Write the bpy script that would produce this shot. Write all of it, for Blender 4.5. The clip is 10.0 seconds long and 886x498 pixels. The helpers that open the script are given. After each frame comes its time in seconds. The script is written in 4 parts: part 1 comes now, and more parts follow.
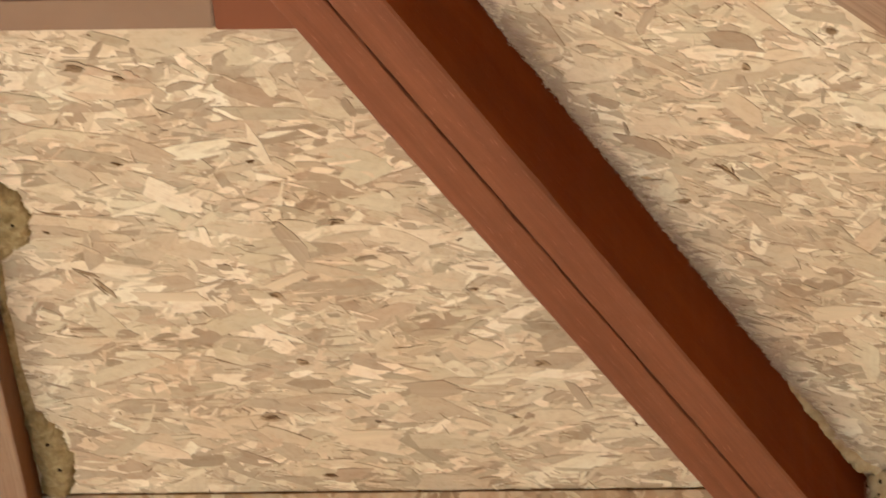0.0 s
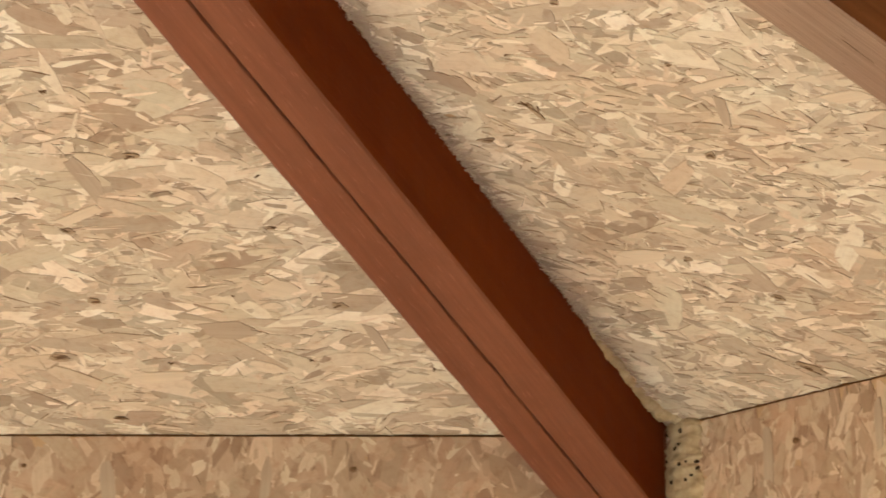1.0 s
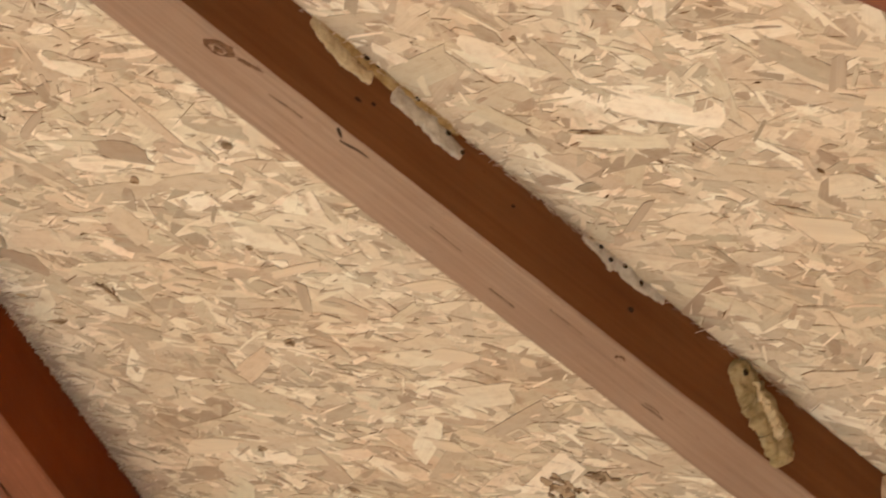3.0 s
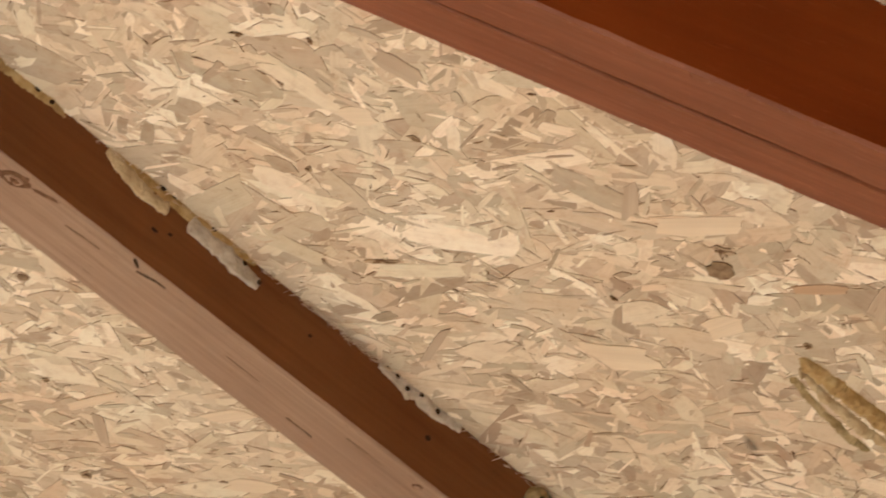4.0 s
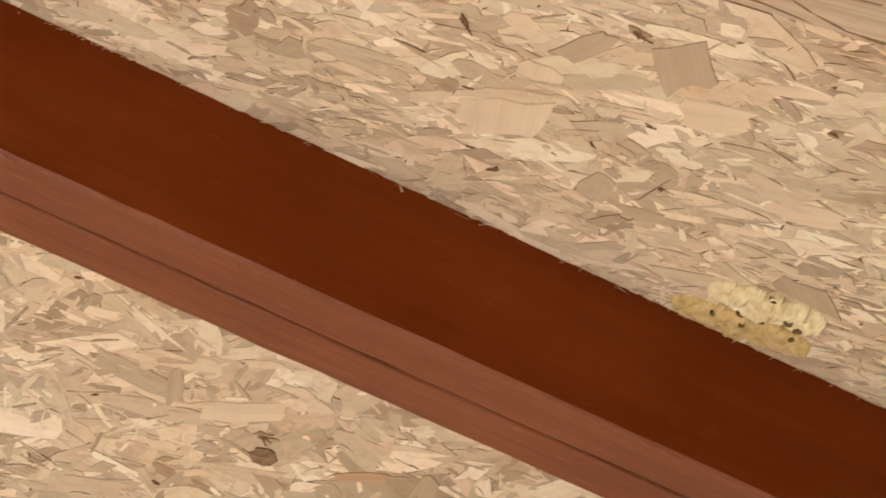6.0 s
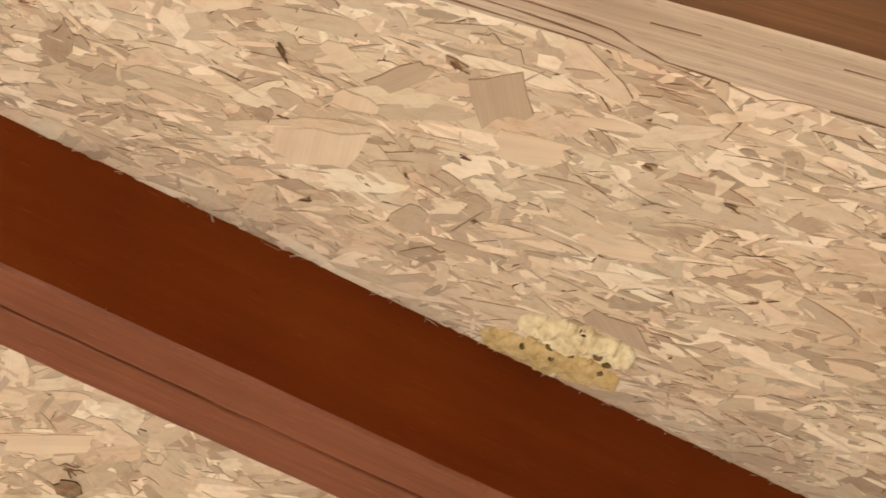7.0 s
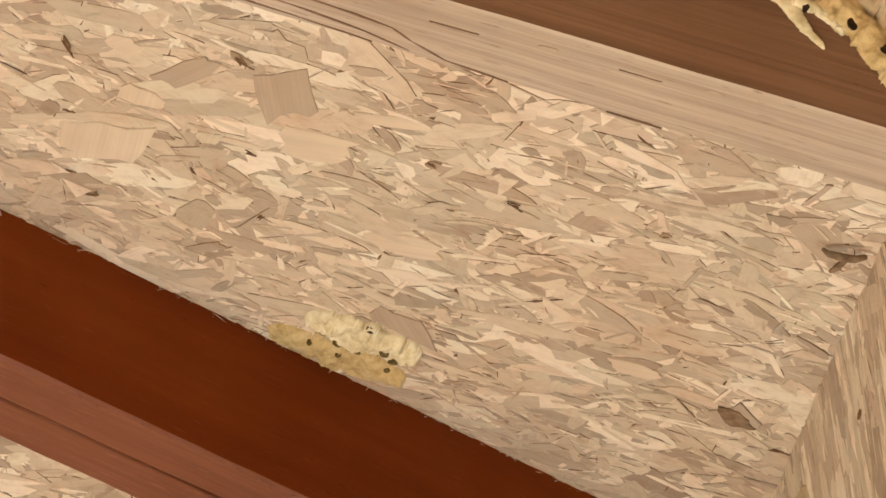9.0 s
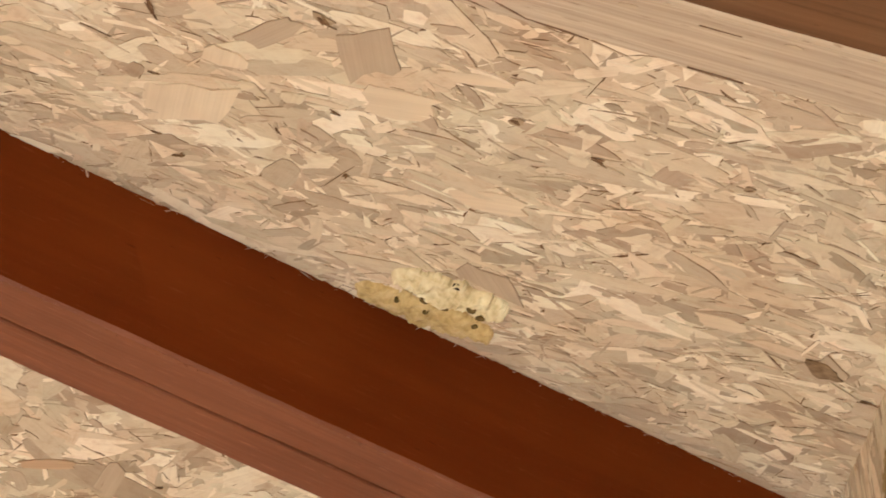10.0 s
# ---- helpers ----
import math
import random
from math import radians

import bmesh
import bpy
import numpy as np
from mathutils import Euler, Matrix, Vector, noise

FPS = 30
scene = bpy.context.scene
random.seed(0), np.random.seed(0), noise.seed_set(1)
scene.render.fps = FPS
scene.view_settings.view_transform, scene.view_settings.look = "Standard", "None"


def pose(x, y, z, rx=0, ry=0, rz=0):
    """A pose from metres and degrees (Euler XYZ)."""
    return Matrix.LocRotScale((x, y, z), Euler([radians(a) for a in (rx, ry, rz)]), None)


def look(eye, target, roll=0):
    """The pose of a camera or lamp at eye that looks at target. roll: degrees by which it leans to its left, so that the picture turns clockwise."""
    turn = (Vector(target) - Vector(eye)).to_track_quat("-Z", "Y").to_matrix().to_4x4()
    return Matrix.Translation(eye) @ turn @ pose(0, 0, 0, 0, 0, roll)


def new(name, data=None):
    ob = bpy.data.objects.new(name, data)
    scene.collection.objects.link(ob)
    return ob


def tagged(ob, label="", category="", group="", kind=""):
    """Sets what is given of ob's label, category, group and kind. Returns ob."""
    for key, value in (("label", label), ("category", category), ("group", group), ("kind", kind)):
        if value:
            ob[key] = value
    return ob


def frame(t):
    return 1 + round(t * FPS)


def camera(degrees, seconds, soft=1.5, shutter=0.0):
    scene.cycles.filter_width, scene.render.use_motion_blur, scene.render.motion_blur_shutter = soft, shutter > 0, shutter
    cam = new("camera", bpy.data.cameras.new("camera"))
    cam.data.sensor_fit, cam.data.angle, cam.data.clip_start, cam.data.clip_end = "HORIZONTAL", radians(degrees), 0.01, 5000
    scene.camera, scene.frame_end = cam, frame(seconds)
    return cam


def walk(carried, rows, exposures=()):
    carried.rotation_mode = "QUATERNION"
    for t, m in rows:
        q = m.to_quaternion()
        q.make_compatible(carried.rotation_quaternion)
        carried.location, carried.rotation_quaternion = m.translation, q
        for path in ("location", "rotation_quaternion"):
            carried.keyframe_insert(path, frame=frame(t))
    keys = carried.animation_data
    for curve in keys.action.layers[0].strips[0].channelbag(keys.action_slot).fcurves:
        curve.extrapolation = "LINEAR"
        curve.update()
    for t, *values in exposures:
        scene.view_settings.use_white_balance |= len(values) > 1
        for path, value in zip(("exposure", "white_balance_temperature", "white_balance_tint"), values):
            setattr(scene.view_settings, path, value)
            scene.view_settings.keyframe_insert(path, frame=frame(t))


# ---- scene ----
cam = camera(15.45, 10.0, soft=1.6, shutter=0.3)
PATH = [
    (0.0, pose(0.4910, -1.7008, 1.6054, 104.007, 0.356, 1.332)),
    (0.5, pose(0.4860, -1.6672, 1.5999, 103.377, 0.435, -0.605)),
    (1.0, pose(0.4865, -1.6349, 1.6000, 103.341, 0.327, -2.407)),
    (1.5, pose(0.4911, -1.6041, 1.6077, 103.804, 0.320, -4.446)),
    (2.0, pose(0.4921, -1.5810, 1.6134, 104.379, 0.474, -6.335)),
    (2.5, pose(0.4806, -1.5701, 1.6174, 105.291, 0.686, -8.468)),
    (2.7, pose(0.4714, -1.5684, 1.6164, 105.765, 0.704, -9.361)),
    (3.8, pose(0.4761, -1.5757, 1.5951, 108.719, 2.269, -12.754)),
    (4.0, pose(0.4695, -1.5784, 1.6033, 108.927, 2.411, -13.688)),
    (4.5, pose(0.4615, -1.5854, 1.6020, 109.957, 2.941, -15.868)),
    (5.0, pose(0.4643, -1.5905, 1.6073, 110.569, 3.268, -17.760)),
    (5.5, pose(0.4702, -1.5891, 1.6176, 110.970, 3.676, -19.775)),
    (5.7, pose(0.4679, -1.5879, 1.6162, 111.144, 3.804, -20.543)),
    (6.8, pose(0.4494, -1.5745, 1.6053, 111.964, 4.942, -24.742)),
    (7.0, pose(0.4520, -1.5757, 1.6059, 111.952, 4.964, -25.357)),
    (7.5, pose(0.4532, -1.5781, 1.6029, 112.011, 5.215, -26.913)),
    (8.0, pose(0.4544, -1.5827, 1.6033, 111.904, 5.424, -27.966)),
    (8.5, pose(0.4598, -1.5856, 1.6020, 111.796, 5.563, -28.613)),
    (9.0, pose(0.4626, -1.5880, 1.6004, 111.640, 5.651, -28.594)),
    (9.5, pose(0.4638, -1.5915, 1.6014, 111.301, 5.776, -28.017)),
    (10.0, pose(0.4652, -1.5939, 1.6016, 110.963, 5.725, -26.773)),
]
walk(cam, PATH, [(0.0, 3.34, 5360, -3), (2.2, 3.31, 5360, -1.5), (4.5, 3.20, 5340, 0), (7.0, 3.29, 5320, 0.5), (10.0, 3.30, 5320, 0.5)])

# ---- plan: a six-sided timber garden room, roof rising to one point ----
A = 1.44                      # centre to wall
ZE = 2.15                     # height of the eaves
DEL = radians(58.18)          # turn from wall to wall
TP = math.tan(radians(22.59))  # roof slope
CP, SP = math.cos(radians(22.59)), math.sin(radians(22.59))
RC = A / math.cos(DEL / 2)    # centre to corner
HW, HD = 0.044, 0.1032        # hip rafter: half width, depth
CW, CD = 0.0302, 0.0637       # common rafter: half width, depth
HALF = A * math.tan(DEL / 2)

# ---- world and light ----
world = bpy.data.worlds.new("world")
scene.world = world
world.use_nodes = True
wn = world.node_tree
sky = wn.nodes.new("ShaderNodeTexSky")
sky.sky_type = "NISHITA"
sky.sun_disc = False
sky.sun_elevation, sky.sun_rotation = radians(41.5), radians(147.5)
wn.links.new(sky.outputs[0], wn.nodes["Background"].inputs["Color"])
wn.nodes["Background"].inputs["Strength"].default_value = 0.1


def lamp(name, kind, energy, m, color, **props):
    data = bpy.data.lights.new(name, kind)
    data.energy, data.color = energy, color
    if kind == "AREA":
        data.shape, data.size, data.size_y = "RECTANGLE", props["wide"], props["high"]
    else:
        data.angle = radians(0.5)
    ob = new(name, data)
    ob.matrix_world = m
    return ob


def az(k):
    """Unit vector from the centre towards wall k (k + 0.5: towards a corner) and the one along the wall, to the right seen from inside."""
    a = math.pi / 2 - k * DEL
    u = Vector((math.cos(a), math.sin(a), 0))
    return u, Vector((u.y, -u.x, 0))


SUN_DIR = Vector((0.42, -0.66, 0.66)).normalized()
lamp("sun", "SUN", 4.5, look(SUN_DIR * 20, (0, 0, 0)), (1.0, 0.96, 0.90))


# ---- materials ----
def material(name, rough=0.7):
    m = bpy.data.materials.new(name)
    m.use_nodes = True
    nt = m.node_tree
    b = nt.nodes["Principled BSDF"]
    b.inputs["Roughness"].default_value = rough
    b.inputs["Specular IOR Level"].default_value = 0.3
    return m, nt, b


def node(nt, kind, **vals):
    n = nt.nodes.new(kind)
    for k, v in vals.items():
        n.inputs[k.replace("_", " ")].default_value = v
    return n


def ramp(nt, fac, stops):
    r = nt.nodes.new("ShaderNodeValToRGB")
    e = r.color_ramp.elements
    while len(e) < len(stops):
        e.new(0.5)
    for el, (p, c) in zip(e, stops):
        el.position, el.color = p, (*c, 1)
    nt.links.new(fac, r.inputs[0])
    return r.outputs[0]


def mixc(nt, kind, fac, a, b):
    m = nt.nodes.new("ShaderNodeMix")
    m.data_type, m.blend_type = "RGBA", kind
    if isinstance(fac, float):
        m.inputs[0].default_value = fac
    else:
        nt.links.new(fac, m.inputs[0])
    for s, v in ((6, a), (7, b)):
        if isinstance(v, tuple):
            m.inputs[s].default_value = (*v, 1)
        else:
            nt.links.new(v, m.inputs[s])
    return m.outputs[2]


def mapped(nt, scale, coord="UV", offset=None):
    tc = nt.nodes.new("ShaderNodeTexCoord")
    mp = nt.nodes.new("ShaderNodeMapping")
    mp.inputs["Scale"].default_value = scale
    nt.links.new(tc.outputs[coord], mp.inputs["Vector"])
    if offset is not None:
        nt.links.new(offset, mp.inputs["Location"])
    return mp.outputs[0]


def noise_tex(nt, vec, scale, detail=3.0, rough=0.55, distort=0.0):
    n = node(nt, "ShaderNodeTexNoise", Scale=scale, Detail=detail, Roughness=rough, Distortion=distort)
    nt.links.new(vec, n.inputs["Vector"])
    return n.outputs["Fac"]


def bump(nt, b, height, strength, distance):
    bp = node(nt, "ShaderNodeBump", Strength=strength, Distance=distance)
    nt.links.new(height, bp.inputs["Height"])
    nt.links.new(bp.outputs[0], b.inputs["Normal"])


def strand_material(name, stops, single=False):
    """Wood strands pressed into a board: each strand has its own tone and a fine grain along its length."""
    m, nt, b = material(name, 0.62)
    geo = nt.nodes.new("ShaderNodeNewGeometry")
    info = nt.nodes.new("ShaderNodeObjectInfo")
    tone = ramp(nt, info.outputs["Random"] if single else geo.outputs["Random Per Island"], stops)
    hue = nt.nodes.new("ShaderNodeTexWhiteNoise")
    hue.noise_dimensions = "1D"
    nt.links.new(info.outputs["Random"] if single else geo.outputs["Random Per Island"], hue.inputs["W"])
    drift = ramp(nt, hue.outputs["Value"], [(0.0, (1.01, 0.96, 0.945)), (0.22, (1.005, 0.99, 0.98)), (0.5, (1, 1, 1.0)), (1.0, (0.955, 0.985, 0.965))])
    tone = mixc(nt, "MULTIPLY", 1.0, tone, drift)
    grain = noise_tex(nt, mapped(nt, (22, 700, 1)), 1.0, 4, 0.65, 0.3)
    fine = ramp(nt, grain, [(0.25, (0.70, 0.62, 0.54)), (0.5, (0.96, 0.94, 0.92)), (0.75, (1.06, 1.05, 1.03))])
    col = mixc(nt, "MULTIPLY", 0.42, tone, fine)
    blot = noise_tex(nt, mapped(nt, (1, 1, 1), "Object"), 7.0, 3)
    stain = ramp(nt, blot, [(0.35, (0.93, 0.82, 0.74)), (0.6, (1, 1, 1))])
    col = mixc(nt, "MULTIPLY", 0.6, col, stain)
    speck = noise_tex(nt, mapped(nt, (60, 300, 1)), 1.0, 2)
    dots = ramp(nt, speck, [(0.20, (0.45, 0.33, 0.22)), (0.29, (1, 1, 1))])
    col = mixc(nt, "MULTIPLY", 0.7, col, dots)
    mott = noise_tex(nt, mapped(nt, (1, 1, 1), "Object"), 95.0, 4, 0.65)
    patch = ramp(nt, mott, [(0.30, (0.80, 0.70, 0.62)), (0.48, (0.98, 0.97, 0.95)), (0.72, (1.07, 1.07, 1.06))])
    col = mixc(nt, "MULTIPLY", 0.75, col, patch)
    nt.links.new(col, b.inputs["Base Color"])
    bump(nt, b, grain, 0.35, 0.0008)
    return m


def wood_material(name, light, dark, rough=0.65, grain_across=150.0, streak=0.6, blotch=(0.85, 0.8, 0.78), fleck=0.0, scratch=0.0):
    """Sawn timber: grain along the piece, soft blotches and small dark flecks."""
    m, nt, b = material(name, rough)
    info = nt.nodes.new("ShaderNodeObjectInfo")
    g1 = noise_tex(nt, mapped(nt, (3.0, grain_across, 1), "UV", info.outputs["Random"]), 1.0, 5, 0.6, 0.6)
    g2 = noise_tex(nt, mapped(nt, (9.0, grain_across * 4, 1), "UV"), 1.0, 3, 0.6)
    col = ramp(nt, g1, [(0.3, dark), (0.62, light)])
    fine = ramp(nt, g2, [(0.3, (0.72, 0.68, 0.66)), (0.62, (1.05, 1.05, 1.05))])
    col = mixc(nt, "MULTIPLY", streak, col, fine)
    bl = ramp(nt, noise_tex(nt, mapped(nt, (1, 1, 1), "Object"), 9.0, 4), [(0.35, blotch), (0.65, (1, 1, 1))])
    col = mixc(nt, "MULTIPLY", 0.8, col, bl)
    fl = ramp(nt, noise_tex(nt, mapped(nt, (70, 500, 1)), 1.0, 1), [(0.18 + fleck, (0.4, 0.3, 0.25)), (0.26 + fleck, (1, 1, 1))])
    col = mixc(nt, "MULTIPLY", 0.6, col, fl)
    if scratch:
        worn = ramp(nt, noise_tex(nt, mapped(nt, (40, 420, 1)), 1.0, 3, 0.7), [(0.60, (0, 0, 0)), (0.76, (scratch, scratch, scratch))])
        col = mixc(nt, "MIX", worn, col, tuple(min(1.0, 1.75 * c + 0.05) for c in light))
    nt.links.new(col, b.inputs["Base Color"])
    bump(nt, b, g2, 0.4, 0.0008)
    return m


def duller(m, level):
    """Less surface shine."""
    m.node_tree.nodes["Principled BSDF"].inputs["Specular IOR Level"].default_value = level
    return m


def mottled(name, stops, scale, rough=0.8, coord="Object", strength=0.4, dist=0.002):
    m, nt, b = material(name, rough)
    b.inputs["Specular IOR Level"].default_value = 0.06
    n = noise_tex(nt, mapped(nt, (1, 1, 1), coord), scale, 5, 0.6)
    col = ramp(nt, n, stops)
    big = ramp(nt, noise_tex(nt, mapped(nt, (1, 1, 1), coord), scale * 0.13, 2), [(0.35, (0.86, 0.82, 0.78)), (0.65, (1, 1, 1))])
    nt.links.new(mixc(nt, "MULTIPLY", 0.7, col, big), b.inputs["Base Color"])
    bump(nt, b, n, strength, dist)
    return m


STRAND_TONES = [
    (0.0, (0.37, 0.292, 0.212)), (0.06, (0.43, 0.348, 0.256)), (0.18, (0.49, 0.408, 0.306)), (0.36, (0.567, 0.482, 0.366)),
    (0.56, (0.63, 0.542, 0.41)), (0.78, (0.705, 0.622, 0.485)), (1.0, (0.88, 0.815, 0.69))]
M_STRAND = strand_material("pressed_strands", STRAND_TONES)
M_STRAND_ONE = strand_material("single_strand", STRAND_TONES, True)
M_WALLSTRAND = strand_material("wall_strands", [
    (0.0, (0.33, 0.225, 0.15)), (0.2, (0.42, 0.30, 0.205)), (0.5, (0.49, 0.365, 0.255)), (0.8, (0.56, 0.435, 0.315)), (1.0, (0.68, 0.57, 0.43))])
# Brown on some strand edges, painting in the shade at torn ends.
M_EDGE = mottled("edge_shade_brown", [(0.3, (0.21, 0.135, 0.075)), (0.7, (0.45, 0.33, 0.21))], 60)
# Dark brown for painted shade between strands, also for slits in knots and pits.
M_GAP = mottled("gap_shade_and_pits", [(0.3, (0.085, 0.045, 0.02)), (0.7, (0.27, 0.17, 0.09))], 140)
M_JOINT = mottled("joint_gap_shade", [(0.3, (0.11, 0.052, 0.022)), (0.7, (0.21, 0.115, 0.055))], 140)
M_CHIP = wood_material("brown_chip", (0.50, 0.40, 0.288), (0.445, 0.35, 0.245), 0.7, 150.0, 0.3)
M_PALECHIP = wood_material("pale_chip", (0.74, 0.625, 0.46), (0.68, 0.565, 0.41), 0.65, 150.0, 0.2)
M_BOARD = mottled("board_core", [(0.3, (0.40, 0.26, 0.14)), (0.7, (0.60, 0.43, 0.26))], 45)
M_BLOCK = wood_material("weathered_brown_board", (0.30, 0.20, 0.14), (0.22, 0.14, 0.09), 0.7)
M_HIP = wood_material("red_brown_stained_timber", (0.215, 0.076, 0.035), (0.174, 0.058, 0.026), 0.55, 60, 0.45, scratch=0.55)
M_COMMON = wood_material("bare_pinkish_timber", (0.33, 0.222, 0.150), (0.255, 0.163, 0.106), 0.65, fleck=0.05)
M_PALE = wood_material("pale_softwood", (0.52, 0.425, 0.32), (0.40, 0.31, 0.22), 0.65, 110, 0.75, fleck=0.07)
# Hip sides: a darker, more saturated red-brown than the undersides.
M_HIP_SIDE = duller(wood_material("deep_red_brown_side", (0.170, 0.038, 0.0055), (0.135, 0.027, 0.004), 0.6, 25, 0.2, scratch=0.2), 0.03)
# Common rafter sides: shade put into darker, browner copies of the two timbers.
M_COMMON_SIDE = duller(wood_material("common_side_in_shade", (0.178, 0.072, 0.025), (0.140, 0.054, 0.018), 0.6, 60, 0.35), 0.05)
M_PALE_SIDE = duller(wood_material("pale_side_in_shade", (0.205, 0.113, 0.058), (0.150, 0.078, 0.039), 0.6, 120, 0.6), 0.12)
M_BLOB = mottled("brown_stain_knot", [(0.3, (0.14, 0.09, 0.05)), (0.7, (0.33, 0.235, 0.145))], 150)
M_KNOT = mottled("dark_knot", [(0.3, (0.07, 0.035, 0.018)), (0.7, (0.20, 0.11, 0.06))], 220)
M_FOAM_Y = mottled("yellow_cured_foam", [(0.3, (0.37, 0.26, 0.105)), (0.48, (0.57, 0.43, 0.195)), (0.7, (0.71, 0.58, 0.32))], 110, 0.6, "Object", 0.9, 0.002)
M_FOAM_C = mottled("pale_cured_foam", [(0.3, (0.50, 0.41, 0.21)), (0.48, (0.74, 0.65, 0.41)), (0.7, (0.88, 0.82, 0.60))], 110, 0.7, "Object", 0.9, 0.002)
M_FOAM_W = mottled("whitish_cut_foam", [(0.3, (0.36, 0.31, 0.25)), (0.7, (0.60, 0.54, 0.46))], 110, 0.8)
M_FOAM_A = mottled("amber_cured_foam", [(0.3, (0.25, 0.155, 0.06)), (0.5, (0.38, 0.26, 0.11)), (0.7, (0.50, 0.375, 0.19))], 90, 0.6, "Object", 0.8, 0.002)
M_FOAM_D = mottled("dull_olive_foam", [(0.3, (0.20, 0.14, 0.06)), (0.5, (0.32, 0.24, 0.12)), (0.7, (0.43, 0.34, 0.19))], 80, 0.7, "Object", 0.8, 0.002)
M_FOAM_T = mottled("tan_foam", [(0.3, (0.36, 0.265, 0.15)), (0.5, (0.48, 0.375, 0.225)), (0.7, (0.58, 0.475, 0.31))], 80, 0.7, "Object", 0.8, 0.002)
M_PIT = mottled("olive_pit", [(0.3, (0.075, 0.05, 0.015)), (0.7, (0.19, 0.14, 0.05))], 200)
M_HALO = mottled("brown_halo", [(0.3, (0.33, 0.235, 0.15)), (0.7, (0.47, 0.36, 0.24))], 120)
M_ORANGE = wood_material("orange_chip", (0.53, 0.375, 0.24), (0.46, 0.315, 0.19), 0.7, 150.0, 0.3)
M_SPLIT = mottled("weathered_split", [(0.3, (0.18, 0.115, 0.075)), (0.7, (0.27, 0.18, 0.12))], 120)
M_ROSE = mottled("rosy_stain", [(0.3, (0.50, 0.36, 0.255)), (0.7, (0.62, 0.49, 0.365))], 90)
M_HOLE = mottled("hole_dark", [(0.3, (0.025, 0.012, 0.006)), (0.7, (0.05, 0.03, 0.015))], 200)
M_FIBRE = mottled("grey_fibre", [(0.3, (0.43, 0.33, 0.26)), (0.7, (0.62, 0.50, 0.40))], 100)
M_FLOOR = mottled("floor_boards_dusty", [(0.3, (0.44, 0.39, 0.32)), (0.7, (0.56, 0.50, 0.42))], 12)
# Colour of the unseen deck, chosen for the warm light it bounces in.
M_DECK = mottled("bounce_deck_brown", [(0.3, (0.20, 0.125, 0.08)), (0.7, (0.29, 0.19, 0.125))], 6)
M_GRASS = mottled("grass_ground", [(0.3, (0.05, 0.055, 0.025)), (0.7, (0.10, 0.10, 0.05))], 3)


# ---- building helpers ----
def mesh_ob(name, verts, faces, mat, parent=None, uvs=None, smooth=False, label=""):
    me = bpy.data.meshes.new(name)
    me.from_pydata([tuple(v) for v in verts], [], faces)
    if uvs is not None:
        lay = me.uv_layers.new(name="UVMap")
        idx = np.zeros(len(me.loops), dtype=np.int32)
        me.loops.foreach_get("vertex_index", idx)
        lay.data.foreach_set("uv", np.asarray(uvs, dtype=np.float32)[idx].ravel())
    me.materials.append(mat)
    if smooth:
        me.polygons.foreach_set("use_smooth", [True] * len(me.polygons))
    me.update()
    ob = new(name, me)
    if parent is not None:
        ob.parent = parent
    if label:
        tagged(ob, label)
    return ob


def thing(name, label, category, group="", kind=""):
    return tagged(new(name), label, category, group, kind)


def box_between(name, p0, p1, mat, parent=None, label="", rot=None, bev=0.0):
    bm = bmesh.new()
    bmesh.ops.create_cube(bm, size=1)
    size = Vector(p1) - Vector(p0)
    bmesh.ops.scale(bm, vec=size, verts=bm.verts)
    bmesh.ops.translate(bm, vec=(Vector(p0) + Vector(p1)) / 2, verts=bm.verts)
    if bev:
        bmesh.ops.bevel(bm, geom=bm.edges[:], offset=bev, segments=2, affect="EDGES")
    if rot is not None:
        bmesh.ops.transform(bm, matrix=rot, verts=bm.verts)
    me = bpy.data.meshes.new(name)
    bm.to_mesh(me)
    bm.free()
    me.materials.append(mat)
    ob = new(name, me)
    if parent is not None:
        ob.parent = parent
    if label:
        tagged(ob, label)
    return ob


def roof_frame(k):
    """Local axes of roof face k: x along the eave, y up the slope from the eave, z into the room."""
    u, t = az(k)
    up = -u * CP + Vector((0, 0, SP))
    z = t.cross(up)
    o = u * A + Vector((0, 0, ZE))
    return Matrix(((t.x, up.x, z.x, o.x), (t.y, up.y, z.y, o.y), (t.z, up.z, z.z, o.z), (0, 0, 0, 1)))


def wall_frame(k):
    """Local axes of wall k: x along the wall, y up from the eave line, z into the room."""
    u, t = az(k)
    o = u * A + Vector((0, 0, ZE))
    return Matrix(((t.x, 0, -u.x, o.x), (t.y, 0, -u.y, o.y), (t.z, 1, -u.z, o.z), (0, 0, 0, 1)))


SLOPE = A / CP   # eave to apex along the slope


def strand_outline(rng, length, width):
    """A torn flake of wood: nearly parallel ragged sides, slanted, broken or split ends."""
    l, w = length / 2, width / 2
    skew = rng.gauss(0, 0.55) * w
    jag = min(0.16 * length, 0.55 * w)
    t0, t1 = rng.uniform(0.55, 1.0), rng.uniform(0.55, 1.0)
    if rng.random() < 0.22:
        t1 *= 0.35
    bow = rng.gauss(0, 0.10) * w
    side = lambda: rng.uniform(-0.10, 0.10) * w + bow
    pts = [(-l * 0.4, -w + side()), (l * 0.35, -w + side())]
    n = 3 if width < 0.008 else 4
    for i in range(n):
        y = w * t1 * (2 * i / (n - 1) - 1)
        pts.append((l + skew * y / w + rng.uniform(-1, 0.5) * jag, y))
    pts += [(l * 0.3, w + side()), (-l * 0.45, w + side())]
    for i in range(n):
        y = w * t0 * (1 - 2 * i / (n - 1))
        pts.append((-l + skew * y / w + rng.uniform(-0.5, 1) * jag, y))
    return pts


